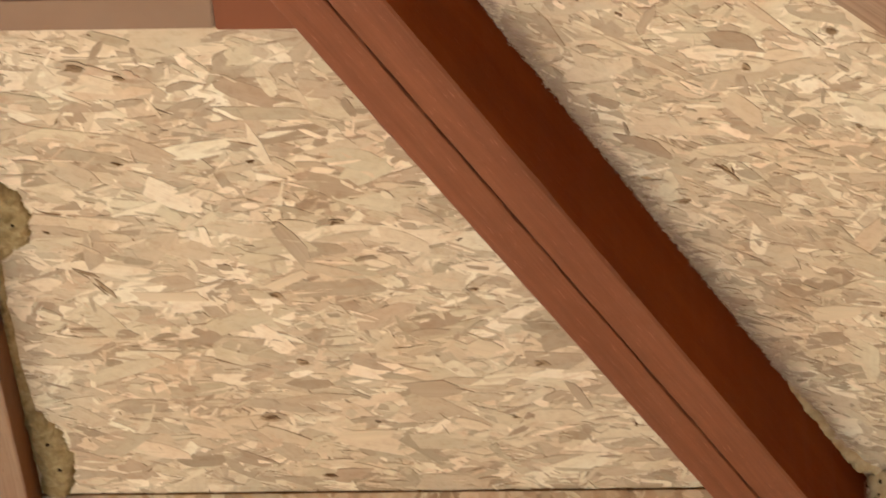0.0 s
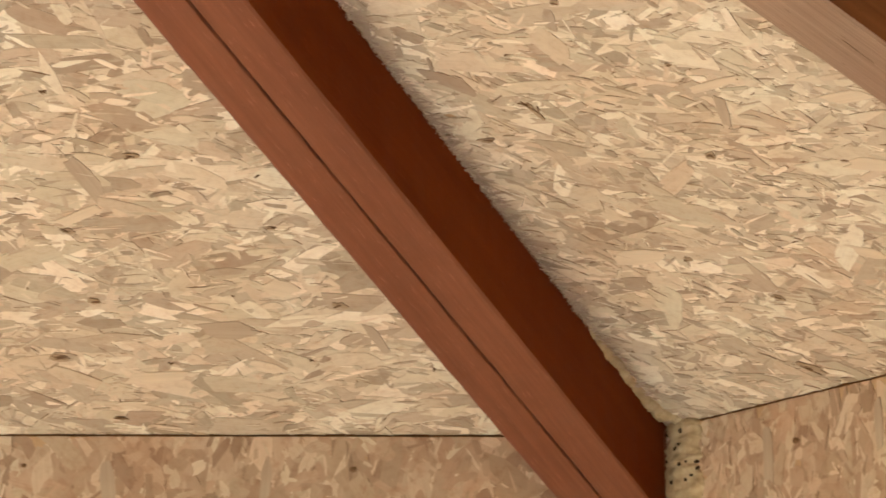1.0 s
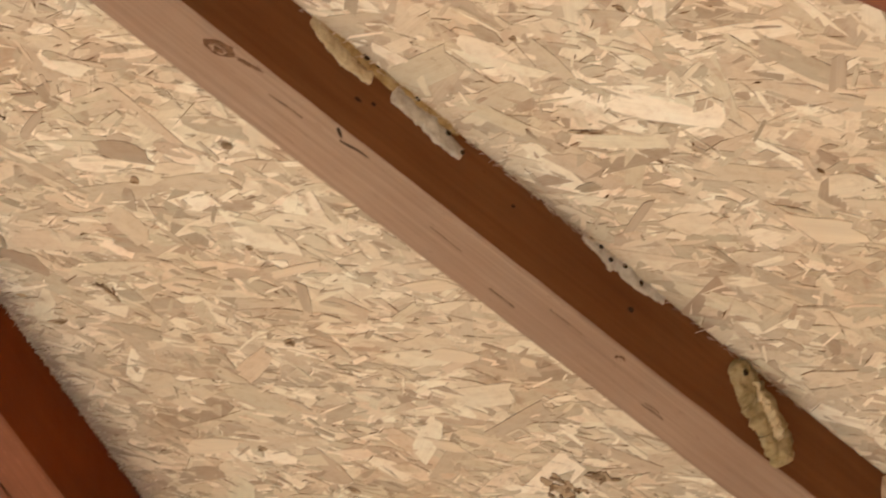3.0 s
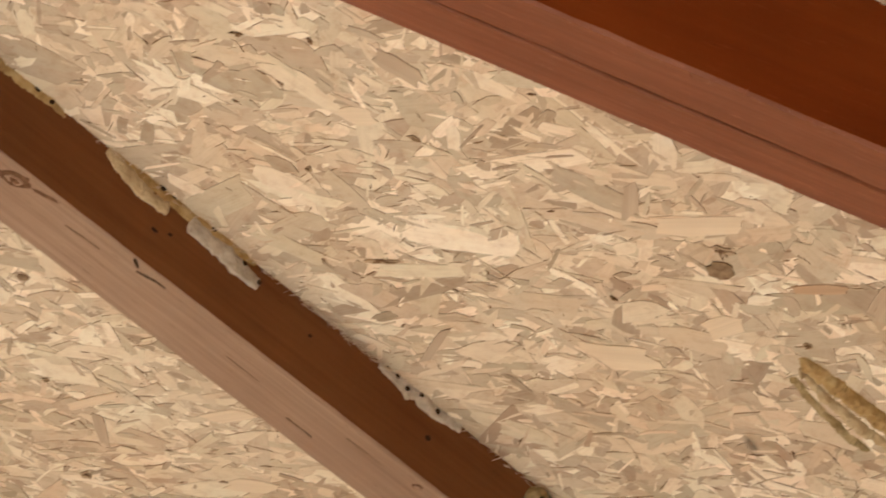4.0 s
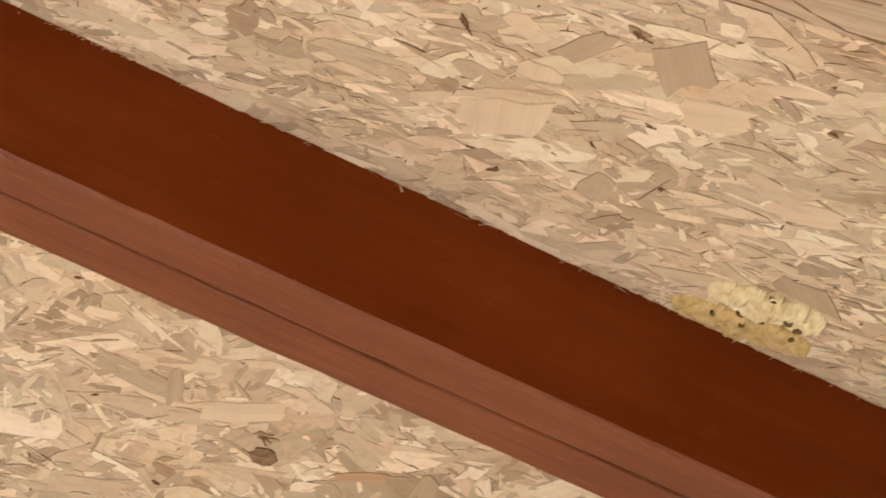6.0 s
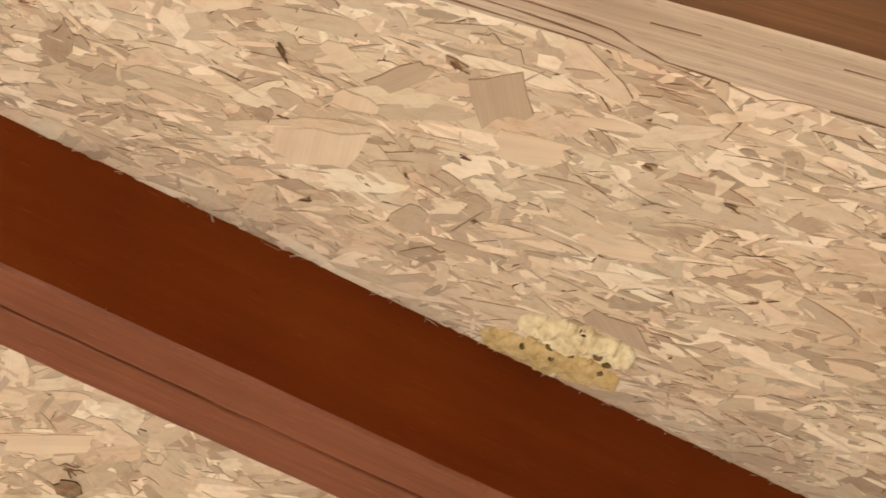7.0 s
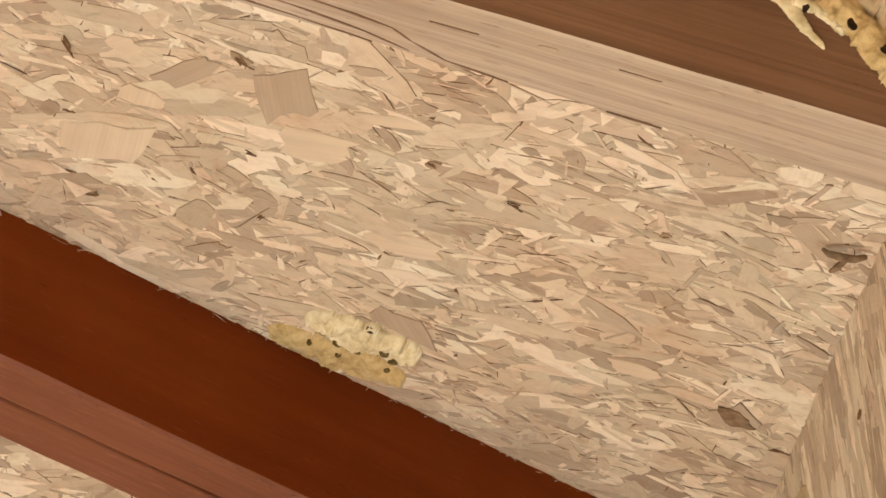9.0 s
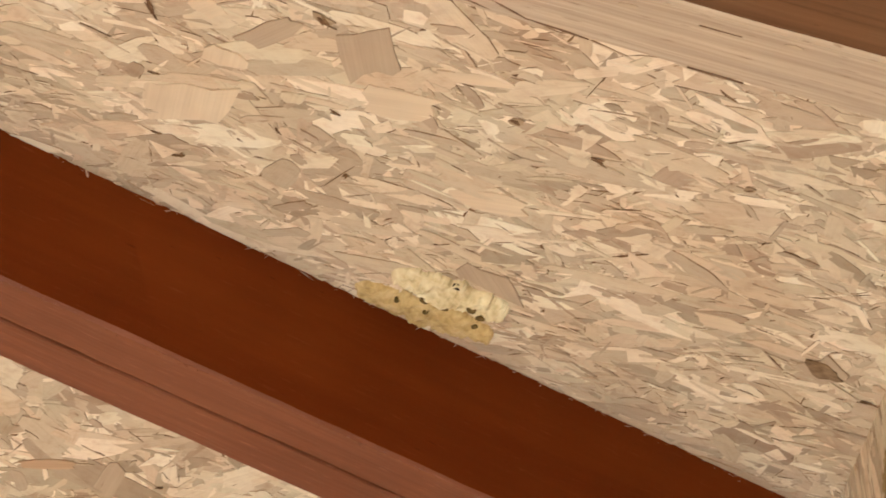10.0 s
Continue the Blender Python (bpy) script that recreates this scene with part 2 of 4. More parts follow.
class Sheet:
    """Gathers many small flat pieces with their edges into one mesh."""

    def __init__(self):
        self.v, self.f, self.uv, self.mi = [], [], [], []

    def add(self, outline, x, y, ang, z, tilt, thick, rng, edge=0):
        c, s = math.cos(ang), math.sin(ang)
        n, b = len(outline), len(self.v)
        ou, ov = rng.uniform(0, 9), rng.uniform(0, 9)
        for low in (0, 1):
            for px, py in outline:
                zz = z + px * tilt[0] + py * tilt[1] - low * thick
                self.v.append((x + px * c - py * s, y + px * s + py * c, zz))
                self.uv.append((px + ou, py + ov))
        self.f.append(tuple(range(b, b + n)))
        self.mi += [0] + [edge] * n
        for i in range(n):
            j = (i + 1) % n
            self.f.append((b + j, b + i, b + n + i, b + n + j))


def shade_wedge_outline(rng, a, b, y, side, gap):
    """A thin dark wedge of painted shade along a flake's side, from a to b."""
    n = 4
    inner, outer = [], []
    for i in range(n + 1):
        f = i / n
        x = a + (b - a) * f
        g = gap * math.sin(math.pi * min(0.95, 0.06 + f)) * rng.uniform(0.35, 1.0)
        inner.append((x, y - side * 0.0002))
        outer.append((x + rng.gauss(0, 0.0004), y + side * g))
    out = inner + outer[::-1]
    return out if side < 0 else out[::-1]


def strands(name, parent, region, count, main, spread, seed, mat, gaps, scale=1.0, cross=0.22, top=9.0, chunky=1.0, fine=0.30):
    """Flakes scattered over region (x0, x1, y0, y1, test), most of them along the angle main; a share of gaps has a
    dark wedge of painted shade along one side.
    """
    rng = random.Random(seed)
    x0, x1, y0, y1, inside = region
    sh, gp = Sheet(), Sheet()
    made = 0
    while made < count:
        x, y = rng.uniform(x0, x1), rng.uniform(y0, y1)
        if not inside(x, y):
            continue
        made += 1
        f = made / count
        length = scale * min(0.095, max(0.014, rng.lognormvariate(math.log(0.044), 0.45)))
        width = scale * min(0.034, max(0.005, rng.lognormvariate(math.log(0.0160 * chunky), 0.45)))
        side_tilt = 0.022
        if f > 1 - fine:
            if rng.random() < 0.45:
                length, width = rng.uniform(0.010, 0.030), rng.uniform(0.004, 0.011) * chunky
            else:
                length, width = rng.uniform(0.008, 0.032), rng.uniform(0.0012, 0.0045)
            side_tilt = 0.07
        ang = main + rng.gauss(0, spread)
        if rng.random() < cross:
            ang = main + rng.uniform(-1.57, 1.57)
        z = 0.0003 + 0.0013 * f + rng.uniform(-0.0003, 0.0003)
        tilt = (rng.gauss(0, 0.007), rng.gauss(0, side_tilt))
        out = strand_outline(rng, length, width)
        sh.add(out, x, y, ang, z, tilt, rng.uniform(0.0004, 0.0013), rng, 1 if rng.random() < 0.16 else 0)
        if f > 0.3 and rng.random() < gaps:
            side = rng.choice((-1, 1))
            a = rng.uniform(-0.5, 0.2) * length
            b = min(length * 0.46, a + rng.uniform(0.15, 0.6) * length)
            gap = rng.uniform(0.0003, 0.0009) if rng.random() < 0.84 else rng.uniform(0.0010, 0.0024)
            gp.add(shade_wedge_outline(rng, a, b, side * width / 2 * 0.97, side, gap), x, y, ang, z + 0.00012, tilt, 0.0003, rng)
    sh.v = [(x, min(y, top), z) for x, y, z in sh.v]
    gp.v = [(x, min(y, top), z) for x, y, z in gp.v]
    a = mesh_ob(name, sh.v, sh.f, mat, parent, sh.uv)
    a.data.materials.append(M_EDGE)
    a.data.polygons.foreach_set("material_index", sh.mi)
    tagged(a, kind="stuff")
    if gp.v:
        c = mesh_ob("crevice_shade", gp.v, gp.f, M_GAP, parent, gp.uv)
        tagged(c, "dark slivers for the shade between the strands", kind="stuff")
    return a


# ---- large structure ----
floor_poly = [(-1.75, -1.45), (1.75, -1.45), (1.75, 1.75), (-1.75, 1.75)]


def slab(name, outline, z0, z1, mat, label, kind="structure", category=""):
    n = len(outline)
    v = [(x, y, z0) for x, y in outline] + [(x, y, z1) for x, y in outline]
    f = [tuple(range(n - 1, -1, -1)), tuple(range(n, 2 * n))] + [(i, (i + 1) % n, n + (i + 1) % n, n + i) for i in range(n)]
    ob = mesh_ob(name, v, f, mat)
    return tagged(ob, label, category, kind=kind)


slab("ground", [(-300, -300), (300, -300), (300, 300), (-300, 300)], -0.30, -0.10, M_GRASS, "grass ground around the garden room", category="ground")
slab("floor", floor_poly, -0.10, 0.0, M_FLOOR, "dusty wooden floor of the garden room", category="floor")


def roof_panel(k):
    """One triangular sheathing board from below the eave to the apex."""
    e = 0.12
    half = lambda r: (SLOPE - r) / SLOPE * HALF
    pts = [(-half(-e), -e), (half(-e), -e), (0.0, SLOPE)]
    v = [(x, y, 0) for x, y in pts] + [(x, y, -0.018) for x, y in pts]
    f = [(0, 1, 2), (5, 4, 3), (0, 3, 4, 1), (1, 4, 5, 2), (2, 5, 3, 0)]
    ob = mesh_ob("roof_panel", v, f, M_BOARD, uvs=[(a, b) for a, b, c in v])
    ob.matrix_world = roof_frame(k)
    return tagged(ob, "sloping strand board roof panel between the rafters", "roof panel", "roof panels", "structure")


roof = {k: roof_panel(k) for k in range(-2, 3)}


WALL_TOP = {-2: -0.0050, -1: -0.0050, 0: -0.0050, 1: -0.0050, 2: -0.0003}   # the boards stop short of the roof, but for one wall


def wall(k):
    thick, top = 0.09, WALL_TOP[k]
    name = "wall_" + {-2: "southwest", -1: "northwest", 0: "north", 1: "northeast", 2: "southeast"}[k]
    spans = [(-HALF, HALF, -ZE, top)]
    v, f = [], []
    for x0, x1, y0, y1 in spans:
        b = len(v)
        v += [(x, y, z) for z in (0, -thick) for x, y in ((x0, y0), (x1, y0), (x1, y1), (x0, y1))]
        f += [tuple(b + i for i in q) for q in ((0, 1, 2, 3), (7, 6, 5, 4), (0, 4, 5, 1), (1, 5, 6, 2), (2, 6, 7, 3), (3, 7, 4, 0))]
    ob = mesh_ob(name, v, f, M_BOARD, uvs=[(a, c) for a, c, d in v])
    ob.matrix_world = wall_frame(k)
    return tagged(ob, "strand board wall under the eave", "wall", kind="structure")


walls = {k: wall(k) for k in range(-2, 3)}


def eave_joint(k):
    """An added dark strip, set back, for the shade between wall and roof boards."""
    ob = box_between("joint_shade_strip", (-HALF, WALL_TOP[k] + 0.0002, -0.05), (HALF, 0.004, -0.0022), M_JOINT, walls[k], "dark strip for the shade in the joint under the roof board")
    return ob


for k in (0, 1):
    eave_joint(k)

# the open front, through which one looks in
u2, t2 = az(2.5)
cx, cy = RC * u2.x, RC * u2.y
apex = (0, 0.0, ZE + A * TP)
v = [(-cx, cy, ZE), (cx, cy, ZE), apex, (-cx, cy - 0.05, ZE + 0.03), (cx, cy - 0.05, ZE + 0.03), (0, -0.05, ZE + A * TP + 0.03)]
tagged(mesh_ob("roof_front", v, [(2, 1, 0), (3, 4, 5), (0, 1, 4, 3), (1, 2, 5, 4), (2, 0, 3, 5)], M_BOARD), "sloping board roof over the open front", "roof panel", kind="structure")
# Added, unseen deck: its brown keeps light bounced from the front low and warm.
slab("bounce_deck", [(-3.5, -7.0), (3.5, -7.0), (3.5, cy - 0.1), (-3.5, cy - 0.1)], -0.10, -0.02, M_DECK, "unseen brown deck added before the open front to set the bounced light", category="decking")


# ---- rafters ----
def beam(name, base, along, side, length, section, mat, parent=None, seed=0, step=0.02, rough=0.0002, label="", side_mat=None, side_edges=()):
    """A timber of the given section (side, height) pairs, run from base along its length, with slightly uneven sawn edges."""
    rng = random.Random(seed)
    n = max(2, int(length / step))
    m = len(section)
    peri = [0.0]
    for i in range(m):
        a, b = section[i], section[(i + 1) % m]
        peri.append(peri[-1] + math.hypot(a[0] - b[0], a[1] - b[1]))
    v, f, uv = [], [], []
    for i in range(n + 1):
        q = length * i / n
        p = base + along * q
        for j, (o, z) in enumerate(section):
            w = noise.noise(Vector((q * 6, j * 3.1 + seed, 0.5))) * 0.0002
            v.append(p + side * (o + rng.gauss(0, rough) + w) + Vector((0, 0, z + rng.gauss(0, rough) + w)))
            uv.append((q + seed * 0.37, peri[j]))
    for i in range(n):
        for j in range(m):
            k = (j + 1) % m
            f.append((i * m + j, i * m + k, (i + 1) * m + k, (i + 1) * m + j))
    f += [tuple(range(m - 1, -1, -1)), tuple(range(n * m, n * m + m))]
    ob = mesh_ob(name, v, f, mat, parent, uv, label=label)
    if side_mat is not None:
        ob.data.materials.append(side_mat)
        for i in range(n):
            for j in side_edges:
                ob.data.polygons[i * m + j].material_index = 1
    return ob


def hip_rafter(k, seed):
    """Two stained boards side by side under the hip between faces k and k + 1."""
    u, t = az(k + 0.5)
    start = 0.16
    slope = A * TP / RC
    along = Vector((-u.x, -u.y, slope))
    ln = along.length
    base = u * (RC + start) + Vector((0, 0, ZE - slope * start))
    drop = TP * math.sin(DEL / 2)
    top = thing("hip_rafter", "red-brown stained doubled hip rafter running up to the apex", "rafter", "hip rafters")
    top.location = base
    along = along / ln
    length = (RC + start - 0.03) * ln
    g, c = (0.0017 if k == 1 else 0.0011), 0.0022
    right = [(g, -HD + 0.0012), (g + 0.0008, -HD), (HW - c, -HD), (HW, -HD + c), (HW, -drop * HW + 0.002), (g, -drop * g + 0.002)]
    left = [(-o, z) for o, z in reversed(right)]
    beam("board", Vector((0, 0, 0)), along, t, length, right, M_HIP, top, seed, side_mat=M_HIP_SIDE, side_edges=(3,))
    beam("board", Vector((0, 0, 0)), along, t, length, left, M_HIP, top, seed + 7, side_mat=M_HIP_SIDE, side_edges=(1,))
    return top, along


def common_rafter(k, mat, seed, offset=0.0, label="bare pinkish softwood rafter with dark knots"):
    u, t = az(k)
    start = 0.05
    along = Vector((-u.x, -u.y, TP))
    ln = along.length
    base = u * (A + start) + t * offset + Vector((0, 0, ZE - TP * start))
    along = along / ln
    c = 0.002
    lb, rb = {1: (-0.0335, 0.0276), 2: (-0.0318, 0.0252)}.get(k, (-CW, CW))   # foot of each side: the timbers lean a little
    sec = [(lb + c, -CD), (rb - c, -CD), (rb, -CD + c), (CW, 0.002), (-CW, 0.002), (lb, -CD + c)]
    # The side faces take the copy that has their shade in its colour.
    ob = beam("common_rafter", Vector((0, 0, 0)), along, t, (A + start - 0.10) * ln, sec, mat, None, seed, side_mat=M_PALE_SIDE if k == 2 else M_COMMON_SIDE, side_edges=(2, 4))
    ob.location = base
    return tagged(ob, label, "rafter", "common rafters")


hips = {k: hip_rafter(k, 11 + 5 * k) for k in range(-2, 2)}
commons = {k: common_rafter(k, M_PALE if k == 2 else M_COMMON, 40 + k, 0.0056 if k == 2 else 0.0,
                            "pale bare softwood rafter with fine grain and a split edge" if k == 2 else "bare pinkish softwood rafter with dark knots")
           for k in range(-2, 3)}


def blocking(k, side, r, mat, depth=0.05, thick=0.038):
    """A short level board between a common rafter and the hip, high up the bay."""
    half = (SLOPE - r) / SLOPE * HALF
    x0, x1 = CW + 0.0005, half - HW * 1.12
    if (k, side) == (0, 1):
        end = box_between("packing_block", (0.2615, r - 0.0006, 0.0005), (x1, r + thick, depth + 0.0012), M_HIP, None, "", None, 0.0015)
        end.matrix_world = roof_frame(k)
        tagged(end, "red-brown stained packing block beside the hip rafter", "packing block")
        x1 = 0.261
    if side < 0:
        x0, x1 = -x1, -x0
    ob = box_between("blocking_board", (x0, r, 0.0005), (x1, r + thick, depth), mat, None, "", None, 0.0015)
    ob.matrix_world = roof_frame(k)
    return tagged(ob, "short brown blocking board nailed level between two rafters", "blocking board", "blocking boards")


for k, side, r in ((0, 1, 0.748), (0, -1, 0.748), (1, -1, 0.80), (1, 1, 0.797), (2, -1, 0.80), (2, 1, 0.80)):
    blocking(k, side, r, M_BLOCK)


# ---- strand boards ----
def half_at(r):
    return (SLOPE - r) / SLOPE * HALF


def in_face(x, y):
    return abs(x) < half_at(y) - 0.01


strands("strands", roof[0], (-0.05, 0.85, -0.01, 0.80, in_face), 8200, radians(-8), 0.42, 1, M_STRAND, 0.22, cross=0.34, chunky=1.1, fine=0.36)
strands("strands", roof[1], (-0.85, 0.02, -0.01, 0.84, in_face), 8600, radians(-30), 0.55, 2, M_STRAND, 0.27, cross=0.36, chunky=1.1, fine=0.40)
strands("strands", roof[1], (-0.02, 0.85, -0.01, 0.84, in_face), 8600, radians(-34), 0.75, 7, M_STRAND, 0.26, cross=0.48, chunky=1.2, fine=0.40)
strands("strands", roof[2], (-0.85, 0.12, -0.01, 0.84, in_face), 10800, radians(-80), 0.65, 3, M_STRAND, 0.27, 0.88, cross=0.52, chunky=1.25, fine=0.38)
strands("strands", walls[0], (-0.05, 0.80, -0.20, -0.006, lambda x, y: True), 3000, radians(90), 0.45, 4, M_WALLSTRAND, 0.05, 0.6, top=WALL_TOP[0], chunky=1.6, fine=0.15)
strands("strands", walls[1], (-0.80, 0.80, -0.20, -0.006, lambda x, y: True), 5200, radians(90), 0.40, 5, M_WALLSTRAND, 0.06, 0.6, top=WALL_TOP[1], chunky=1.5, fine=0.18)
strands("strands", walls[2], (-0.80, 0.10, -0.26, 0.004, lambda x, y: True), 6200, radians(92), 0.10, 6, M_STRAND, 0.04, 0.85, 0.08, top=0.0006, chunky=1.0, fine=0.12)


# ---- small things: knots, chips, cured foam, splinters ----
def common_side(k, offset=0.0):
    """Frame on the right side of a common rafter: x up the slope from the eave, y down from the roof board, z out of the side."""
    u, t = az(k)
    al = -u * CP + Vector((0, 0, SP))
    y = t.cross(al)
    o = u * A + t * (CW + offset) + Vector((0, 0, ZE))
    return Matrix(((al.x, y.x, t.x, o.x), (al.y, y.y, t.y, o.y), (al.z, y.z, t.z, o.z), (0, 0, 0, 1)))


def common_bottom(k, offset=0.0):
    """Frame on the underside of a common rafter: x across, y up the slope, z out of the wood."""
    u, t = az(k)
    al = -u * CP + Vector((0, 0, SP))
    z = t.cross(al)
    o = u * A + t * offset + Vector((0, 0, ZE - CD))
    return Matrix(((t.x, al.x, z.x, o.x), (t.y, al.y, z.y, o.y), (t.z, al.z, z.z, o.z), (0, 0, 0, 1)))


def attach(ob, parent, m):
    ob.parent = parent
    ob.matrix_basis = parent.matrix_basis.inverted() @ m
    return ob


def ragged(rng, length, width, n=10, rough=0.22, square=0.0):
    out = []
    for i in range(n):
        a = 2 * math.pi * i / n
        c, s = math.cos(a), math.sin(a)
        p = 1.0 / max(abs(c), abs(s)) if square else 1.0
        k = (1 - square + square * p) * (1 + rng.uniform(-rough, rough))
        out.append((c * length / 2 * k, s * width / 2 * k))
    return out


def marks(name, parent, m, rows, mat, z, seed, square=0.0, rough=0.22, label="", grow=1.0, tilt=0.0):
    """Separate small pieces lying in a surface: x, y in metres, length and width in millimetres, angle in degrees."""
    rng = random.Random(seed)
    for x, y, l, w, a in rows:
        if w > l:
            l, w, a = w, l, a + 90
        sh = Sheet()
        out = strand_outline(rng, l * 0.001, w * 0.001) if square else ragged(rng, l * 0.001 * grow, w * 0.001 * grow, 16, rough)
        sh.add(out, 0, 0, radians(a), 0, (rng.gauss(0, tilt), rng.gauss(0, tilt)), 0.0009, rng)
        ob = mesh_ob(name, sh.v, sh.f, mat, None, sh.uv, label=label)
        attach(ob, parent, m @ Matrix.Translation((x, y, z + rng.uniform(0, 0.0003))))


def pits(parent, m, rows, seed, grow=0.8):
    """Knots and torn pits in the boards: a brown halo with a few dark slits in it."""
    rng = random.Random(seed)
    for x, y, l, w, a in rows:
        sh = Sheet()
        l, w = l * 0.001 * grow, w * 0.001 * grow
        halo = rng.random() < 0.6
        if halo:
            sh.add(ragged(rng, l * 1.35, w * 1.5, 12, 0.35), rng.gauss(0, 0.1) * l, 0, radians(a), 0, (0, 0), 0.0009, rng, 0)
            n0 = len(sh.mi)
        else:
            n0 = 0
        for i in range(rng.choice((2, 3, 3, 4))):
            ll, ww = l * rng.uniform(0.4, 1.0), max(0.0007, w * rng.uniform(0.14, 0.42))
            sh.add(ragged(rng, ll, ww, 9, 0.45), rng.gauss(0, 0.14) * l, rng.gauss(0, 0.24) * w, radians(a) + rng.gauss(0, 0.32), 0.0004, (0, 0), 0.0006, rng, 0)
        ob = mesh_ob("knot", sh.v, sh.f, M_HALO, None, sh.uv)
        ob.data.materials.append(M_GAP)
        ob.data.polygons.foreach_set("material_index", [0 if i < n0 else 1 for i in range(len(sh.f))])
        attach(ob, parent, m @ Matrix.Translation((x, y, 0.0026 + rng.uniform(0, 0.0003))))


FACE = {k: roof_frame(k) for k in range(3)}
WALLF = {k: wall_frame(k) for k in range(3)}

KNOTS_NORTH = [(0.3373, 0.4329, 12.4, 7, 1), (0.2992, 0.2191, 12.1, 7, -9), (0.2714, 0.5207, 5.6, 4, 0), (0.5172, 0.2142, 12.5, 6, -17),
               (0.2611, 0.1284, 17.6, 8, -9), (0.2799, 0.326, 12.9, 6, -16), (0.4921, 0.1249, 6.2, 4, 0), (0.3629, 0.1196, 8.0, 4, -35),
               (0.3138, 0.0286, 18.2, 8, -15), (0.4569, 0.3315, 8.8, 4, 0), (0.6074, 0.1114, 11.3, 6, -70), (0.1585, 0.5174, 10.5, 6, -18),
               (0.2704, 0.5191, 7.0, 5, -18), (0.0869, 0.423, 9.1, 6, -47), (0.1272, 0.3383, 29.9, 3, -59), (0.1122, 0.3625, 21.1, 2, -31), (0.4463, 0.4061, 9.0, 4, -1)]
KNOTS_NE_LOW = [(-0.2908, 0.6273, 7.9, 8, -41), (-0.2562, 0.5287, 6.7, 8, -60), (-0.4039, 0.4329, 25.7, 5, -105), (-0.4015, 0.442, 13.3, 5, -59),
                (-0.3093, 0.3201, 10.4, 10, -60), (-0.2366, 0.427, 5.0, 4, -23), (-0.4675, 0.2128, 7.2, 6, -19), (-0.4348, 0.1333, 9.7, 8, -37),
                (-0.4844, 0.4217, 17.8, 5, -15), (-0.5058, 0.0315, 22.5, 9, -60), (0.1164, 0.4259, 15.6, 4, -32)]
KNOTS_NE_HIGH = [(0.2002, 0.6446, 11.1, 9.9, -34), (0.24, 0.6175, 6.9, 8, -102), (0.3417, 0.331, 14.7, 3.0, -116), (0.2416, 0.3227, 6.1, 8, -58),
                 (0.3357, 0.5135, 5.1, 5.5, -26), (0.144, 0.5226, 4.0, 4.5, -27), (0.1507, 0.5977, 3.6, 3.6, -27), (0.2334, 0.5134, 8.0, 4, -58),
                 (0.3297, 0.2245, 6.6, 5, 3), (0.4307, 0.222, 5.9, 4, -24), (0.2653, 0.4164, 7.1, 3, -25), (0.122, 0.4217, 17.8, 3.5, -29), (0.6335, 0.4857, 9.1, 4, -26), (0.3450, 0.3335, 13, 6, -50)]
KNOTS_SE = [(-0.3338, 0.4159, 5.3, 8, -99), (-0.2093, 0.3201, 13.8, 8, -141), (-0.2494, 0.4114, 24.3, 5, -163), (-0.3192, 0.3162, 7.8, 5, -87),
            (-0.2667, 0.2206, 5.5, 7, -139), (-0.4398, 0.4093, 9, 7, -54), (-0.4017, 0.313, 9, 5, -40), (-0.2707, 0.1008, 5.4, 5, -54),
            (-0.5216, 0.0079, 14.4, 6, -85), (-0.2861, 0.1779, 10.1, 3, -111), (-0.4161, 0.4201, 7.9, 4, -100)]
pits(roof[0], FACE[0], KNOTS_NORTH, 21)
pits(roof[1], FACE[1], KNOTS_NE_LOW, 22)
pits(roof[1], FACE[1], KNOTS_NE_HIGH, 23)
pits(roof[2], FACE[2], KNOTS_SE, 24)
marks("knot", walls[0], WALLF[0], [(0.2207, -0.0333, 5, 4, 0), (0.533, -0.0367, 8, 6, 0)], M_GAP, 0.0027, 25)
marks("knot", walls[1], WALLF[1], [(-0.5604, -0.0437, 9, 5, -8), (-0.2697, -0.0193, 7, 5, -9), (-0.1518, -0.0266, 5, 5, -9)], M_GAP, 0.0027, 26)
marks("knot", walls[2], WALLF[2], [(-0.3139, -0.0493, 3, 9, -85)], M_GAP, 0.0027, 27)

marks("chip", walls[1], WALLF[1], [(-0.2172, -0.0419, 15, 9, 85)], M_PALECHIP, 0.0029, 28)
marks("knot", walls[1], WALLF[1], [(-0.2172, -0.0425, 8, 3.5, 85), (-0.155, -0.0141, 6, 4, 0)], M_HOLE, 0.0036, 29, rough=0.12)

CHIPS_NORTH = [(0.1347, 0.645, 23.0, 18, -1), (0.2977, 0.4008, 62, 17, -66), (0.5523, 0.1601, 47.9, 10, -66), (0.2651, 0.1294, 24, 13, -10), (0.4181, 0.1739, 47.4, 28, -1)]
CHIPS_NE = [(-0.2471, 0.3603, 9.0, 40, -39),
            (-0.2721, 0.6142, 40, 7.0, 19), (0.2736, 0.5713, 33.0, 16, -74),
            (0.0833, 0.3335, 48.7, 6.2, 28), (0.3212, 0.4014, 10.9, 37.2, -41), (0.3757, 0.1206, 3.5, 13.8, -24), (0.4047, 0.241, 36.8, 16, 36), (-0.1481, 0.5276, 10.5, 11, -108)]
CHIPS_SE = [(-0.4917, 0.0371, 32, 28, -151), (-0.2384, 0.2983, 50, 30, -176), (-0.5000, 0.2330, 32, 40, -72), (-0.2418, 0.3479, 14.9, 50, -123)]
marks("chip", roof[0], FACE[0], CHIPS_NORTH, M_CHIP, 0.0021, 31, 0.5, 0.14, tilt=0.008)
marks("chip", roof[1], FACE[1], CHIPS_NE, M_CHIP, 0.0021, 32, 0.5, 0.14, tilt=0.008)
